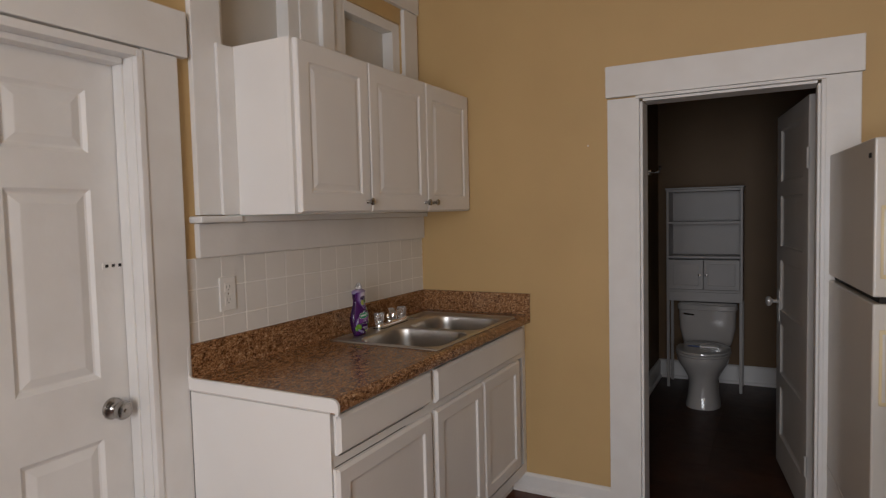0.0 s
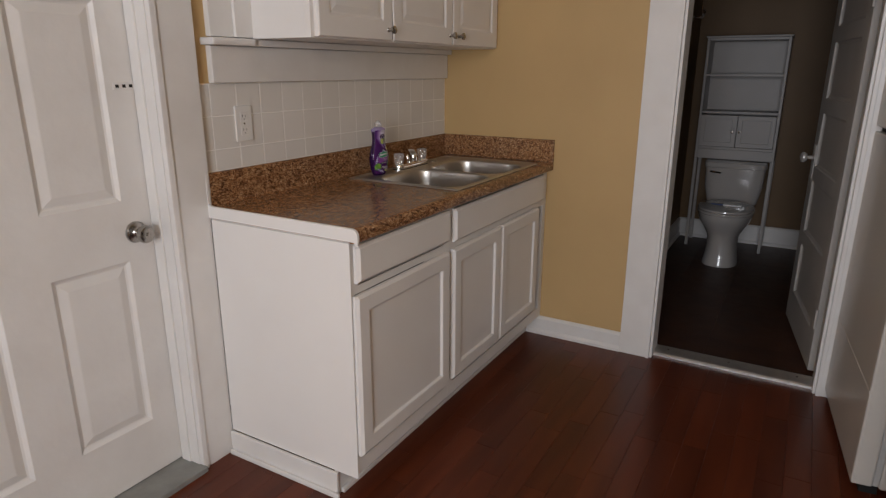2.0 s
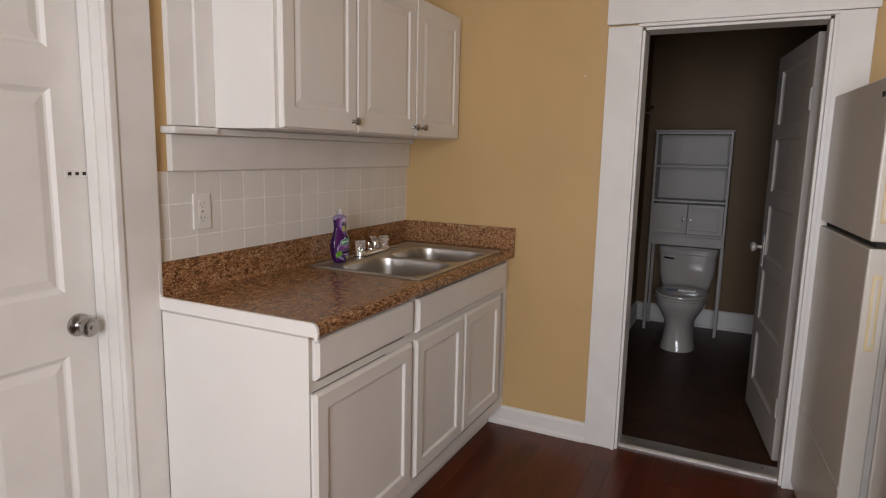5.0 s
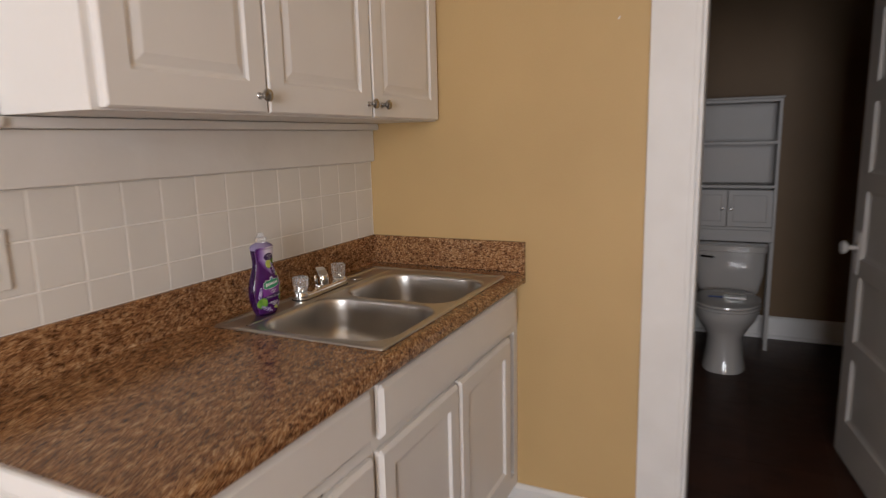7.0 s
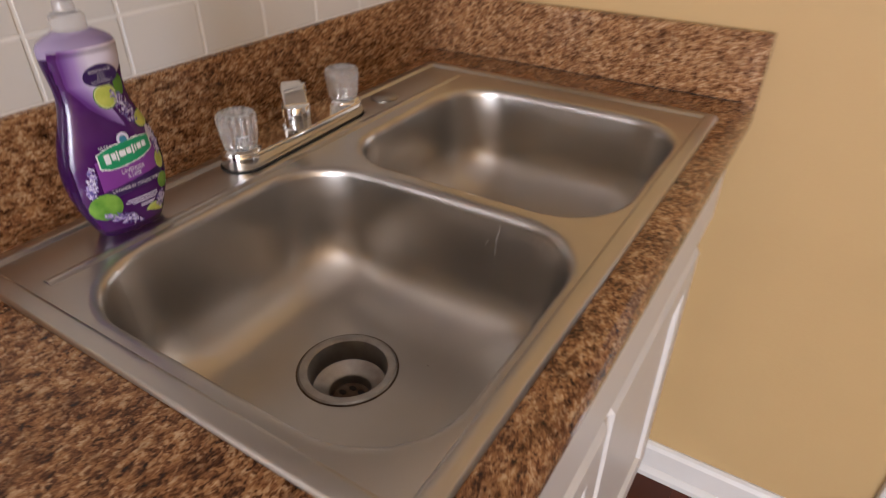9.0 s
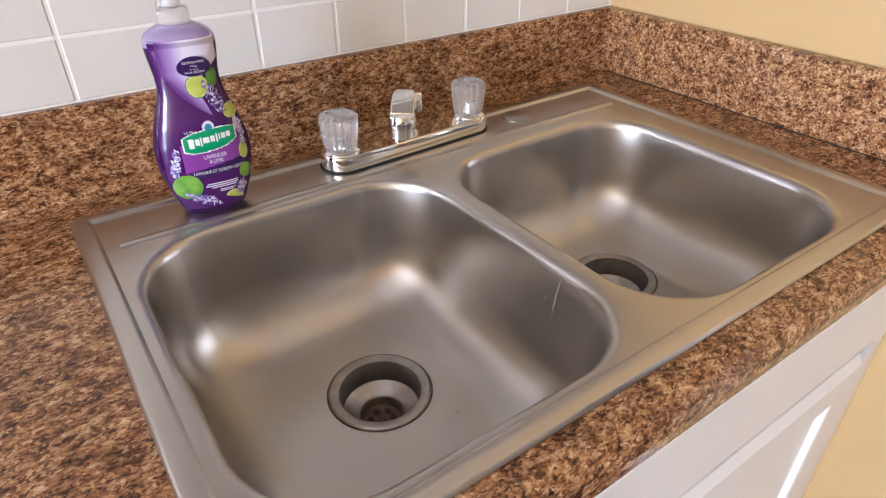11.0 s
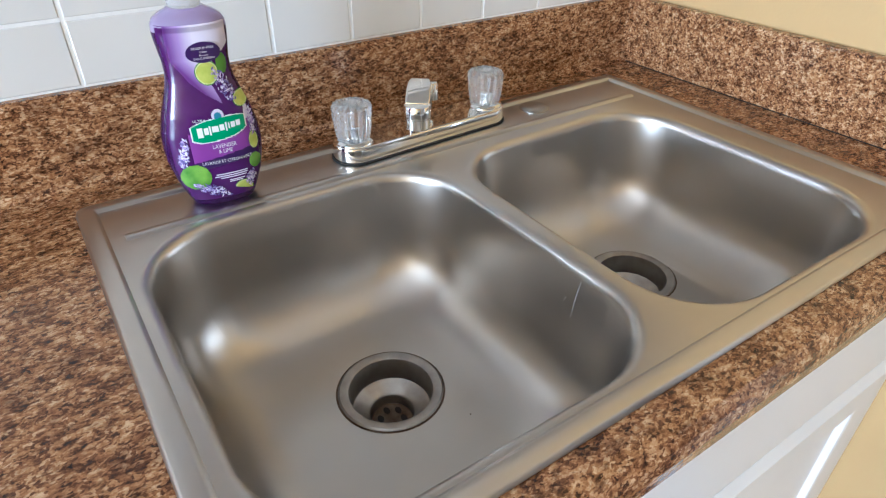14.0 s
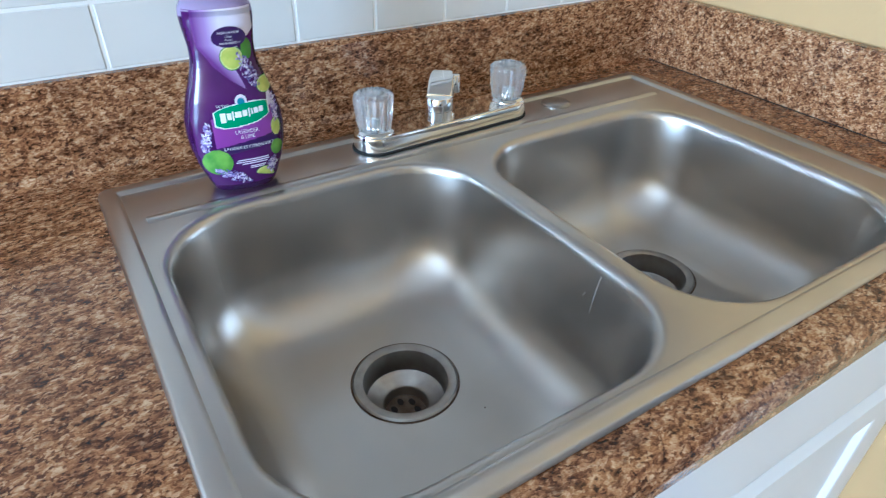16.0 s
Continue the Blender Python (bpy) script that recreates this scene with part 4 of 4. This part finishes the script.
part("rear_deck", box(TX - 0.10, TX + 0.10, 2.02, 2.28, 0.18, 0.375, 0.03, seg=4), DIM_PORCELAIN, toilet, smooth=True)
part("seat", oval_loft([(TX, 1.848, 0.178, 0.232, 0.3725, 2.2), (TX, 1.848, 0.184, 0.238, 0.378, 2.2), (TX, 1.848, 0.184, 0.238, 0.388, 2.2), (TX, 1.848, 0.178, 0.232, 0.393, 2.2)]), DIM_PORCELAIN, toilet, "white toilet seat", smooth=True)
part("lid", oval_loft([(TX, 1.852, 0.176, 0.232, 0.3935, 2.2), (TX, 1.852, 0.182, 0.236, 0.398, 2.2), (TX, 1.852, 0.180, 0.234, 0.408, 2.2), (TX, 1.852, 0.160, 0.212, 0.415, 2.2)]), DIM_PORCELAIN, toilet, "closed white seat lid", smooth=True)
part("tank", oval_loft([(TX, 2.19, 0.165, 0.080, 0.376, 5), (TX, 2.19, 0.172, 0.086, 0.39, 5), (TX, 2.185, 0.195, 0.098, 0.50, 5), (TX, 2.18, 0.200, 0.103, 0.639, 5)]), DIM_PORCELAIN, toilet, smooth=True)
part("tank_lid", oval_loft([(TX, 2.178, 0.206, 0.106, 0.640, 5), (TX, 2.178, 0.208, 0.112, 0.645, 5), (TX, 2.178, 0.208, 0.112, 0.676, 5), (TX, 2.178, 0.200, 0.104, 0.684, 5)]), DIM_PORCELAIN, toilet, smooth=True)
lev = part("flush_lever", tube([(TX - 0.155, 2.085, 0.612), (TX - 0.155, 2.068, 0.612), (TX - 0.12, 2.066, 0.609), (TX - 0.085, 2.066, 0.606)], 0.008, 10), CHROME, toilet, "dark chrome flush lever", smooth=True)
packet = tagged(part("paper_packet", box(TX - 0.02, TX + 0.10, 1.80, 1.86, 0.4155, 0.428, 0.005), PLASTIC), "crumpled white paper packet on the toilet lid", "packet")
part("blue_strip", box(TX - 0.10, TX - 0.01, 1.815, 1.835, 0.4158, 0.4225, 0.003), material("blue_print", (0.05, 0.08, 0.22), 0.5), packet)
supply = tagged(part("water_supply_pipe", tube([(1.03, 2.495, 0.18), (1.03, 2.42, 0.18), (1.035, 2.38, 0.20), (1.06, 2.30, 0.34), (1.09, 2.24, 0.385)], 0.006, 10), CHROME, smooth=True), "thin chrome water pipe behind the toilet", "pipe")

# hook rail on the bathroom wall
rail = empty("towel_hook", "small chrome double towel hook on the bathroom wall", "hook")
part("plate", box(0.8352, 0.845, 2.02, 2.10, 1.665, 1.705, 0.003), SATIN, rail)
for y in (2.03, 2.09):
    part("hook", tube([(0.845, y, 1.69), (0.875, y, 1.682), (0.905, y, 1.688), (0.918, y, 1.715), (0.915, y, 1.735)], [0.006, 0.006, 0.006, 0.006, 0.008], 10), SATIN, rail, smooth=True)

tagged(part("nail", lathe([(0.0035, 0.0), (0.0035, 0.002), (0.0015, 0.003)], 10, m=pose(0.915, -0.0002, 1.71, 90, 0, 0)), PLASTIC), "small painted nail head in the yellow wall", "nail")

# ---- soap bottle ----
BX, BY = 0.128, -0.760
WIDE = ((0.0, 0.0300), (0.003, 0.0325), (0.012, 0.0365), (0.030, 0.0430), (0.050, 0.0475), (0.065, 0.0485), (0.080, 0.0475), (0.100, 0.0425), (0.115, 0.0370), (0.130, 0.0322), (0.140, 0.0305),
        (0.150, 0.0305), (0.160, 0.0318), (0.170, 0.0330), (0.178, 0.0335), (0.184, 0.0328), (0.189, 0.0300), (0.193, 0.0240), (0.1955, 0.0185), (0.197, 0.0160))
prof = [(z, w, max(0.0130, min(w * 0.52, 0.0235) if z < 0.18 else w * 0.72)) for z, w in WIDE]
PURPLE = clear("purple_plastic", (0.17, 0.03, 0.34), 0.08, 1.40)
pb = PURPLE.node_tree.nodes["Principled BSDF"]
pb.inputs["Transmission Weight"].default_value = 0.45
pb.inputs["Base Color"].default_value = (0.050, 0.008, 0.090, 1)
LABEL = material("purple_label", (0.072, 0.013, 0.122), 0.16, second=(0.055, 0.009, 0.095), scale=40)
MILKY = clear("milky_plastic", (0.84, 0.84, 0.86), 0.18)
MILKY.node_tree.nodes["Principled BSDF"].inputs["Transmission Weight"].default_value = 0.75
LILACCLEAR = clear("pale_lilac_plastic", (0.58, 0.48, 0.75), 0.12, 1.4)
LILACCLEAR.node_tree.nodes["Principled BSDF"].inputs["Transmission Weight"].default_value = 0.55
LILAC = material("lilac_print", (0.42, 0.33, 0.66), 0.3, second=(0.36, 0.27, 0.6), scale=60)
PALE = material("pale_print", (0.74, 0.70, 0.85), 0.3, second=(0.66, 0.6, 0.8), scale=60)
GREEN = material("green_print", (0.02, 0.30, 0.13), 0.3)
LIME = material("lime_print", (0.25, 0.46, 0.07), 0.25, second=(0.09, 0.25, 0.03), scale=70)
LIMEFLESH = material("lime_flesh_print", (0.60, 0.62, 0.14), 0.3, second=(0.42, 0.50, 0.07), scale=140)
INDIGO = material("lavender_print", (0.16, 0.13, 0.42), 0.4, second=(0.09, 0.06, 0.28), scale=200)
NAVY = material("dark_purple_print", (0.035, 0.01, 0.09), 0.3)
VIOLET = material("violet_print", (0.23, 0.050, 0.32), 0.3, second=(0.21, 0.045, 0.29), scale=60)
TEAL = material("teal_print", (0.05, 0.22, 0.34), 0.3)
INK = material("white_print", (0.85, 0.85, 0.88), 0.3)
TURN_B = 8                          # degrees that the label is turned towards the room
bottle = empty("soap_bottle", "purple dish soap bottle with a lavender and lime label", "bottle", m=pose(BX, BY, DECK, 0, 0, 90 - TURN_B))


def half(z, i):
    for a, b in zip(prof, prof[1:]):
        if a[0] <= z <= b[0]:
            f = (z - a[0]) / (b[0] - a[0])
            return a[i] + (b[i] - a[i]) * f
    return prof[-1][i]


def skin(u, z, lift=0.0004):
    """A point on the bottle's front: local -y is the label side."""
    w, d = half(z, 1), half(z, 2)
    q = max(-0.999, min(0.999, u / w))
    return Vector((u, -(d * (1 - abs(q) ** 2.4) ** (1 / 2.4)) - lift, z))


part("body", oval_loft([(0, 0, w, d, z, 2.4) for z, w, d in prof if z < 0.179], 56), PURPLE, bottle, "translucent purple plastic", smooth=True)
part("shoulder", oval_loft([(0, 0, w, d, z + 0.0002, 2.4) for z, w, d in prof if z > 0.177], 56), LILACCLEAR, bottle, "pale lilac translucent shoulder above the soap", smooth=True)
part("neck", lathe([(0.0140, 0.1975), (0.0145, 0.199), (0.0145, 0.209), (0.0125, 0.2115), (0.0095, 0.2125)], 28), MILKY, bottle, "milky cap collar", smooth=True)
part("cap", lathe([(0.0090, 0.2130), (0.0090, 0.2165), (0.0080, 0.2215), (0.0040, 0.2230)], 24), MILKY, bottle, "milky pull cap", smooth=True)


ZMAP = ((0.0, 0.002), (0.004, 0.009), (0.013, 0.021), (0.029, 0.0370), (0.0415, 0.0505), (0.0705, 0.0865), (0.097, 0.110), (0.127, 0.139), (0.150, 0.158), (0.176, 0.1835))


def zmap(z):
    """Height on the bottle of a height in the print."""
    for (a, va), (b, vb) in zip(ZMAP, ZMAP[1:]):
        if z <= b:
            break
    return va + (vb - va) * (z - a) / (b - a)


def patch(name, mat, inside, u0, u1, z0, z1, lift, n=26, parent=None):
    """A printed patch: the cells of a grid on the bottle's skin whose middle is inside the shape."""
    bm = bmesh.new()
    grid = {}
    for i in range(n):
        for j in range(n):
            u, z = u0 + (u1 - u0) * (i + 0.5) / n, z0 + (z1 - z0) * (j + 0.5) / n
            if not inside(u, z):
                continue
            vs = []
            for a, b in ((i, j), (i + 1, j), (i + 1, j + 1), (i, j + 1)):
                if (a, b) not in grid:
                    grid[a, b] = bm.verts.new(skin(u0 + (u1 - u0) * a / n, zmap(z0 + (z1 - z0) * b / n), lift))
                vs.append(grid[a, b])
            bm.faces.new(vs)
    return part(name, bm, mat, parent or bottle, smooth=True)


blob = lambda cu, cz, ru, rz: (lambda u, z: ((u - cu) / ru) ** 2 + ((z - cz) / rz) ** 2 < 1)
def edge(table, z):
    for (z0, v0), (z1, v1) in zip(table, table[1:]):
        if z0 <= z <= z1:
            return v0 + (v1 - v0) * (z - z0) / (z1 - z0)
    return table[-1][1]


def swoosh_print():
    """Ink that runs from purple at the curved edge to near white inside."""
    m = material("swoosh_print", (0.8, 0.78, 0.88), 0.22)
    nt = m.node_tree
    b = nt.nodes["Principled BSDF"]
    tc = nt.nodes.new("ShaderNodeTexCoord")
    sp = nt.nodes.new("ShaderNodeSeparateXYZ")
    nt.links.new(tc.outputs["Object"], sp.inputs[0])
    low = nt.nodes.new("ShaderNodeMath")
    low.operation, low.inputs[1].default_value = "MINIMUM", 0.152
    nt.links.new(sp.outputs[2], low.inputs[0])
    tot = nt.nodes.new("ShaderNodeMath")
    tot.operation, tot.inputs[1].default_value = "MULTIPLY_ADD", 0.72
    nt.links.new(low.outputs[0], tot.inputs[0])
    nt.links.new(sp.outputs[0], tot.inputs[2])
    r = nt.nodes.new("ShaderNodeMapRange")
    r.inputs["From Min"].default_value, r.inputs["From Max"].default_value = 0.0870, 0.1090
    nt.links.new(tot.outputs[0], r.inputs["Value"])
    c = nt.nodes.new("ShaderNodeValToRGB")
    c.color_ramp.elements[0].color, c.color_ramp.elements[1].color = (0.12, 0.035, 0.21, 1), (0.74, 0.69, 0.83, 1)
    mid = c.color_ramp.elements.new(0.45)
    mid.color = (0.36, 0.24, 0.54, 1)
    nt.links.new(r.outputs[0], c.inputs[0])
    nt.links.new(c.outputs[0], b.inputs["Base Color"])
    return m


SWOOSH = swoosh_print()
RIND = material("lime_rind_print", (0.13, 0.30, 0.03), 0.25, second=(0.09, 0.22, 0.03), scale=70)
PITH = material("lime_pith_print", (0.72, 0.78, 0.42), 0.3)
SW_L = ((0.096, 0.014), (0.107, 0.000), (0.120, -0.012), (0.142, -0.0235), (0.164, -0.0245), (0.178, -0.024))
SW_R = ((0.096, 0.0145), (0.107, 0.011), (0.120, 0.006), (0.142, 0.014), (0.150, 0.024), (0.158, 0.032), (0.178, 0.036))
label_ = patch("label", LABEL, lambda u, z: abs(u) < half(zmap(z), 1) * 0.90, -0.042, 0.042, 0.003, 0.178, 0.0004, 70)
patch("swoosh", SWOOSH, lambda u, z: edge(SW_L, z) < u < edge(SW_R, z) and abs(u) < half(zmap(z), 1) * 0.92, -0.030, 0.030, 0.096, 0.178, 0.0006, 110, label_)
patch("side_stripe", PALE, lambda u, z: abs(u - 0.0345 - 0.02 * (z - 0.07)) < 0.0012 + 0.0016 * math.sin((z - 0.045) / 0.05 * math.pi) and abs(u) < half(zmap(z), 1) * 0.93, 0.028, 0.042, 0.045, 0.095, 0.0007, 60, label_)
patch("leaf_print", RIND, blob(0.021, 0.136, 0.005, 0.012), 0.014, 0.030, 0.122, 0.152, 0.0008, 24, label_)
patch("emblem", NAVY, blob(0.0065, 0.150, 0.0160, 0.0108), -0.011, 0.024, 0.137, 0.163, 0.0017, 60, label_)


def lime_slice(cu, cz, ru, rz, cut_=None):
    for mat_, f, lift in ((RIND, 1.0, 0.0009), (PITH, 0.93, 0.0011), (LIMEFLESH, 0.86, 0.0013)):
        shape = blob(cu, cz, ru * f, rz * f)
        patch("lime", mat_, lambda u, z, s=shape: s(u, z) and (cut_ is None or cut_(u, z)) and abs(u) < half(zmap(z), 1) * 0.985, cu - ru, cu + ru, cz - rz, cz + rz, lift, 44, label_)


lime_slice(0.0060, 0.128, 0.0110, 0.0130)
lime_slice(0.0325, 0.097, 0.0080, 0.0085)
lime_slice(0.0375, 0.054, 0.0050, 0.0080)
lime_slice(0.0200, 0.0085, 0.0100, 0.0085, lambda u, z: z > 0.0085 - (u - 0.020) * 0.3)
patch("lime", LIME, blob(-0.025, 0.028, 0.0145, 0.0140), -0.040, -0.010, 0.013, 0.043, 0.0010, 48, label_)
patch("lime", LIME, blob(0.036, 0.035, 0.0065, 0.0080), 0.028, 0.043, 0.025, 0.046, 0.0010, 40, label_)
rng = random.Random(5)
for cu, cz, ru, rz, tilt in ((0.0190, 0.114, 0.0075, 0.018, -0.30), (-0.012, 0.0125, 0.0175, 0.0062, -0.38), (-0.0315, 0.052, 0.0050, 0.013, 0.22), (0.0385, 0.072, 0.0030, 0.014, -0.05), (0.0285, 0.018, 0.0055, 0.0085, 0.2)):
    petals = []
    for _ in range(120):
        a, r = rng.uniform(0, 6.283), rng.uniform(0, 1) ** 0.65
        du, dz = ru * r * math.cos(a), rz * r * math.sin(a)
        t_ = rng.uniform(0, math.pi)
        petals.append((cu + du + tilt * dz, cz + dz + tilt * du, math.cos(t_), math.sin(t_), rng.uniform(0.0011, 0.0020), rng.uniform(0.0004, 0.0007)))
    for mat_, some, lift in ((INDIGO, petals[:55], 0.0014), (LILAC, petals[55:98], 0.0016), (PALE, petals[98:], 0.0018)):
        patch("lavender_sprig", mat_, lambda u, z, s=some: any((((u - a) * c + (z - b) * d) / l) ** 2 + (((z - b) * c - (u - a) * d) / w) ** 2 < 1 for a, b, c, d, l, w in s) and abs(u) < half(zmap(z), 1) * 0.97, cu - ru - 0.005, cu + ru + 0.005, cz - rz - 0.005, cz + rz + 0.005, lift, 72, label_)
patch("violet_panel", VIOLET, lambda u, z: 0.0455 + u * 0.12 < z < 0.0700 + u * 0.10 and abs(u - 0.006) < 0.0305, -0.026, 0.038, 0.040, 0.075, 0.0009, 30, label_)
patch("dark_band", NAVY, lambda u, z: abs(z - (0.0415 + u * 0.12)) < 0.0042 and abs(u - 0.007) < 0.030, -0.024, 0.038, 0.034, 0.052, 0.0010, 30, label_)
patch("name_panel", INK, lambda u, z: abs(z - (0.0705 + u * 0.10)) < 0.0112 - 240 * abs(u - 0.006) ** 3 and abs(u - 0.006) < 0.0275, -0.024, 0.036, 0.054, 0.088, 0.0016, 44, label_)
patch("name_panel", GREEN, lambda u, z: abs(z - (0.0705 + u * 0.10)) < 0.0102 - 240 * abs(u - 0.006) ** 3 and abs(u - 0.006) < 0.0265, -0.024, 0.036, 0.054, 0.088, 0.0018, 44, label_)
for k, (u0, w_, h_) in enumerate(((-0.0150, 0.0052, 0.0050), (-0.0085, 0.0042, 0.0036), (-0.0035, 0.0016, 0.0050), (-0.0008, 0.0062, 0.0034), (0.0066, 0.0044, 0.0036), (0.0122, 0.0016, 0.0050), (0.0150, 0.0014, 0.0036), (0.0176, 0.0042, 0.0036), (0.0228, 0.0042, 0.0036))):
    zc = 0.0700 + (u0 + w_ / 2) * 0.10
    patch("name_bar", INK, lambda u, z: True, u0, u0 + w_, zc - h_ + 0.001, zc + h_ - 0.0002, 0.0022, 3, label_)
patch("drop_mark", PALE, blob(0.007, 0.0845, 0.0058, 0.0068), 0.0, 0.014, 0.077, 0.092, 0.0014, 24, label_)
patch("drop_mark", TEAL, blob(0.007, 0.0835, 0.0036, 0.0046), 0.002, 0.012, 0.077, 0.090, 0.0017, 20, label_)
for z, u0, u1 in ((0.0285, -0.006, 0.026), (0.0262, -0.008, 0.026), (0.0239, -0.002, 0.024), (0.0205, 0.006, 0.022), (0.0185, 0.006, 0.020)):
    patch("small_print", PALE, lambda u, v: True, u0, u1, z - 0.0006, z + 0.0006, 0.0015, 8, label_)


def lettering(text, u, z, size, mat):
    """Flat built-in letters bent onto the bottle's skin."""
    cu = bpy.data.curves.new("lettering", "FONT")
    cu.body, cu.size, cu.align_x, cu.resolution_u = text, size, "CENTER", 2
    tmp = new("tmp_text", cu)
    me = bpy.data.meshes.new_from_object(tmp.evaluated_get(bpy.context.evaluated_depsgraph_get()))
    bpy.data.objects.remove(tmp)
    for v in me.vertices:
        v.co = skin(u + v.co.x, zmap(z + v.co.y), 0.0021)
    me.materials.clear()
    me.materials.append(mat)
    ob = new("lettering", me)
    ob.parent = label_
    return ob


lettering("LAVENDER", 0.008, 0.0540, 0.0048, INK)
lettering("& LIME", 0.008, 0.0495, 0.0048, INK)
lettering("LAVANDE ET CITRON VERT", 0.008, 0.0408, 0.0040, INK)
lettering("ULTRA", -0.011, 0.0800, 0.0040, INK)
lettering("RESIDUE-FREE", 0.0065, 0.1540, 0.0033, INK)
lettering("Clean", 0.0065, 0.1505, 0.0028, INK)
lettering("Propre", 0.0065, 0.1470, 0.0028, INK)
lettering("SANS RÉSIDU", 0.0065, 0.1432, 0.0033, INK)

# ---- pieces last: wall tiles, floor planks ----
tiles = tagged(part("wall_tiles", box(0.0003, 0.0057, END + 0.012, -0.0005, TOPZ + 0.06, 1.2825), GROUT), "white square wall tiles between worktop and window apron", "tiles", kind="structure")
PITCH, TY, TZ = 0.1060, -1.4880, 1.0745


def piece_mesh(name, w, d, h, bevel, mat):
    bm = bmesh.new()
    x, y = w / 2, d / 2
    lo = [bm.verts.new(v) for v in ((-x, -y, 0), (x, -y, 0), (x, y, 0), (-x, y, 0))]
    hi = [bm.verts.new(v) for v in ((-x + bevel, -y + bevel, h), (x - bevel, -y + bevel, h), (x - bevel, y - bevel, h), (-x + bevel, y - bevel, h))]
    mid = [bm.verts.new(v) for v in ((-x, -y, h - bevel * 0.7), (x, -y, h - bevel * 0.7), (x, y, h - bevel * 0.7), (-x, y, h - bevel * 0.7))]
    for k in range(4):
        n = (k + 1) % 4
        bm.faces.new((lo[k], lo[n], mid[n], mid[k]))
        bm.faces.new((mid[k], mid[n], hi[n], hi[k]))
    bm.faces.new(hi)
    me = bpy.data.meshes.new(name)
    bm.to_mesh(me)
    bm.free()
    me.materials.append(mat)
    return me


made = {}
rng = random.Random(3)
for i in range(-1, 15):
    for j in range(-1, 2):
        y0, y1 = max(TY + i * PITCH, END + 0.012) + 0.0014, min(TY + (i + 1) * PITCH, -0.002) - 0.0014
        z0, z1 = max(TZ + j * PITCH, TOPZ + 0.1055) + 0.0014, min(TZ + (j + 1) * PITCH, 1.2825) - 0.0014
        if y1 - y0 < 0.012 or z1 - z0 < 0.01:
            continue
        key = (round(y1 - y0, 3), round(z1 - z0, 3))
        made.setdefault(key, None)
        if made[key] is None:
            made[key] = piece_mesh("tile", z1 - z0, y1 - y0, 0.0032, 0.0016, TILE)
        t = new("tile", made[key])
        t.parent = tiles
        t.matrix_basis = pose(0.0033, (y0 + y1) / 2, (z0 + z1) / 2, 0, 90, 0) @ pose(0, 0, 0, rng.uniform(-0.12, 0.12), rng.uniform(-0.12, 0.12), 0)

PW, PL = 0.083, 0.46
short = {}
y_lo = -3.0
rng = random.Random(11)
x = 0.01
while x < X1 - 0.01:
    y = y_lo - rng.uniform(0, PL)
    while y < 0.02:
        a, b = max(y, y_lo), min(y + PL, 0.026)
        if b - a > 0.02 and not (x + PW < 0.49 and a > -1.5):
            ln = round(b - a, 3)
            if ln not in short:
                short[ln] = piece_mesh("plank", PW - 0.0006, ln - 0.0008, 0.004, 0.0006, PLANK)
            p = new("plank", short[ln])
            p.parent = floor
            p.matrix_basis = pose(x + PW / 2, (a + b) / 2, -0.0035)
        y += PL
    x += PW
me = piece_mesh("plank_rest", X1, y_lo - Y0, 0.004, 0.0006, PLANK)
rest = new("plank_rest", me)
rest.parent, rest.matrix_basis = floor, pose(X1 / 2, (Y0 + y_lo) / 2, -0.0035)
bt = {}
for i in range(4):
    for j in range(8):
        w, d = 0.305, 0.305
        t = new("floor_tile", bt.setdefault("a", None) or piece_mesh("floor_tile", w - 0.0005, d - 0.0005, 0.004, 0.0004, DARKFLOOR))
        bt["a"] = t.data
        t.parent = bath_floor
        t.matrix_basis = pose(0.76 + (i + 0.5) * w, 0.075 + (j + 0.5) * d, -0.0035)
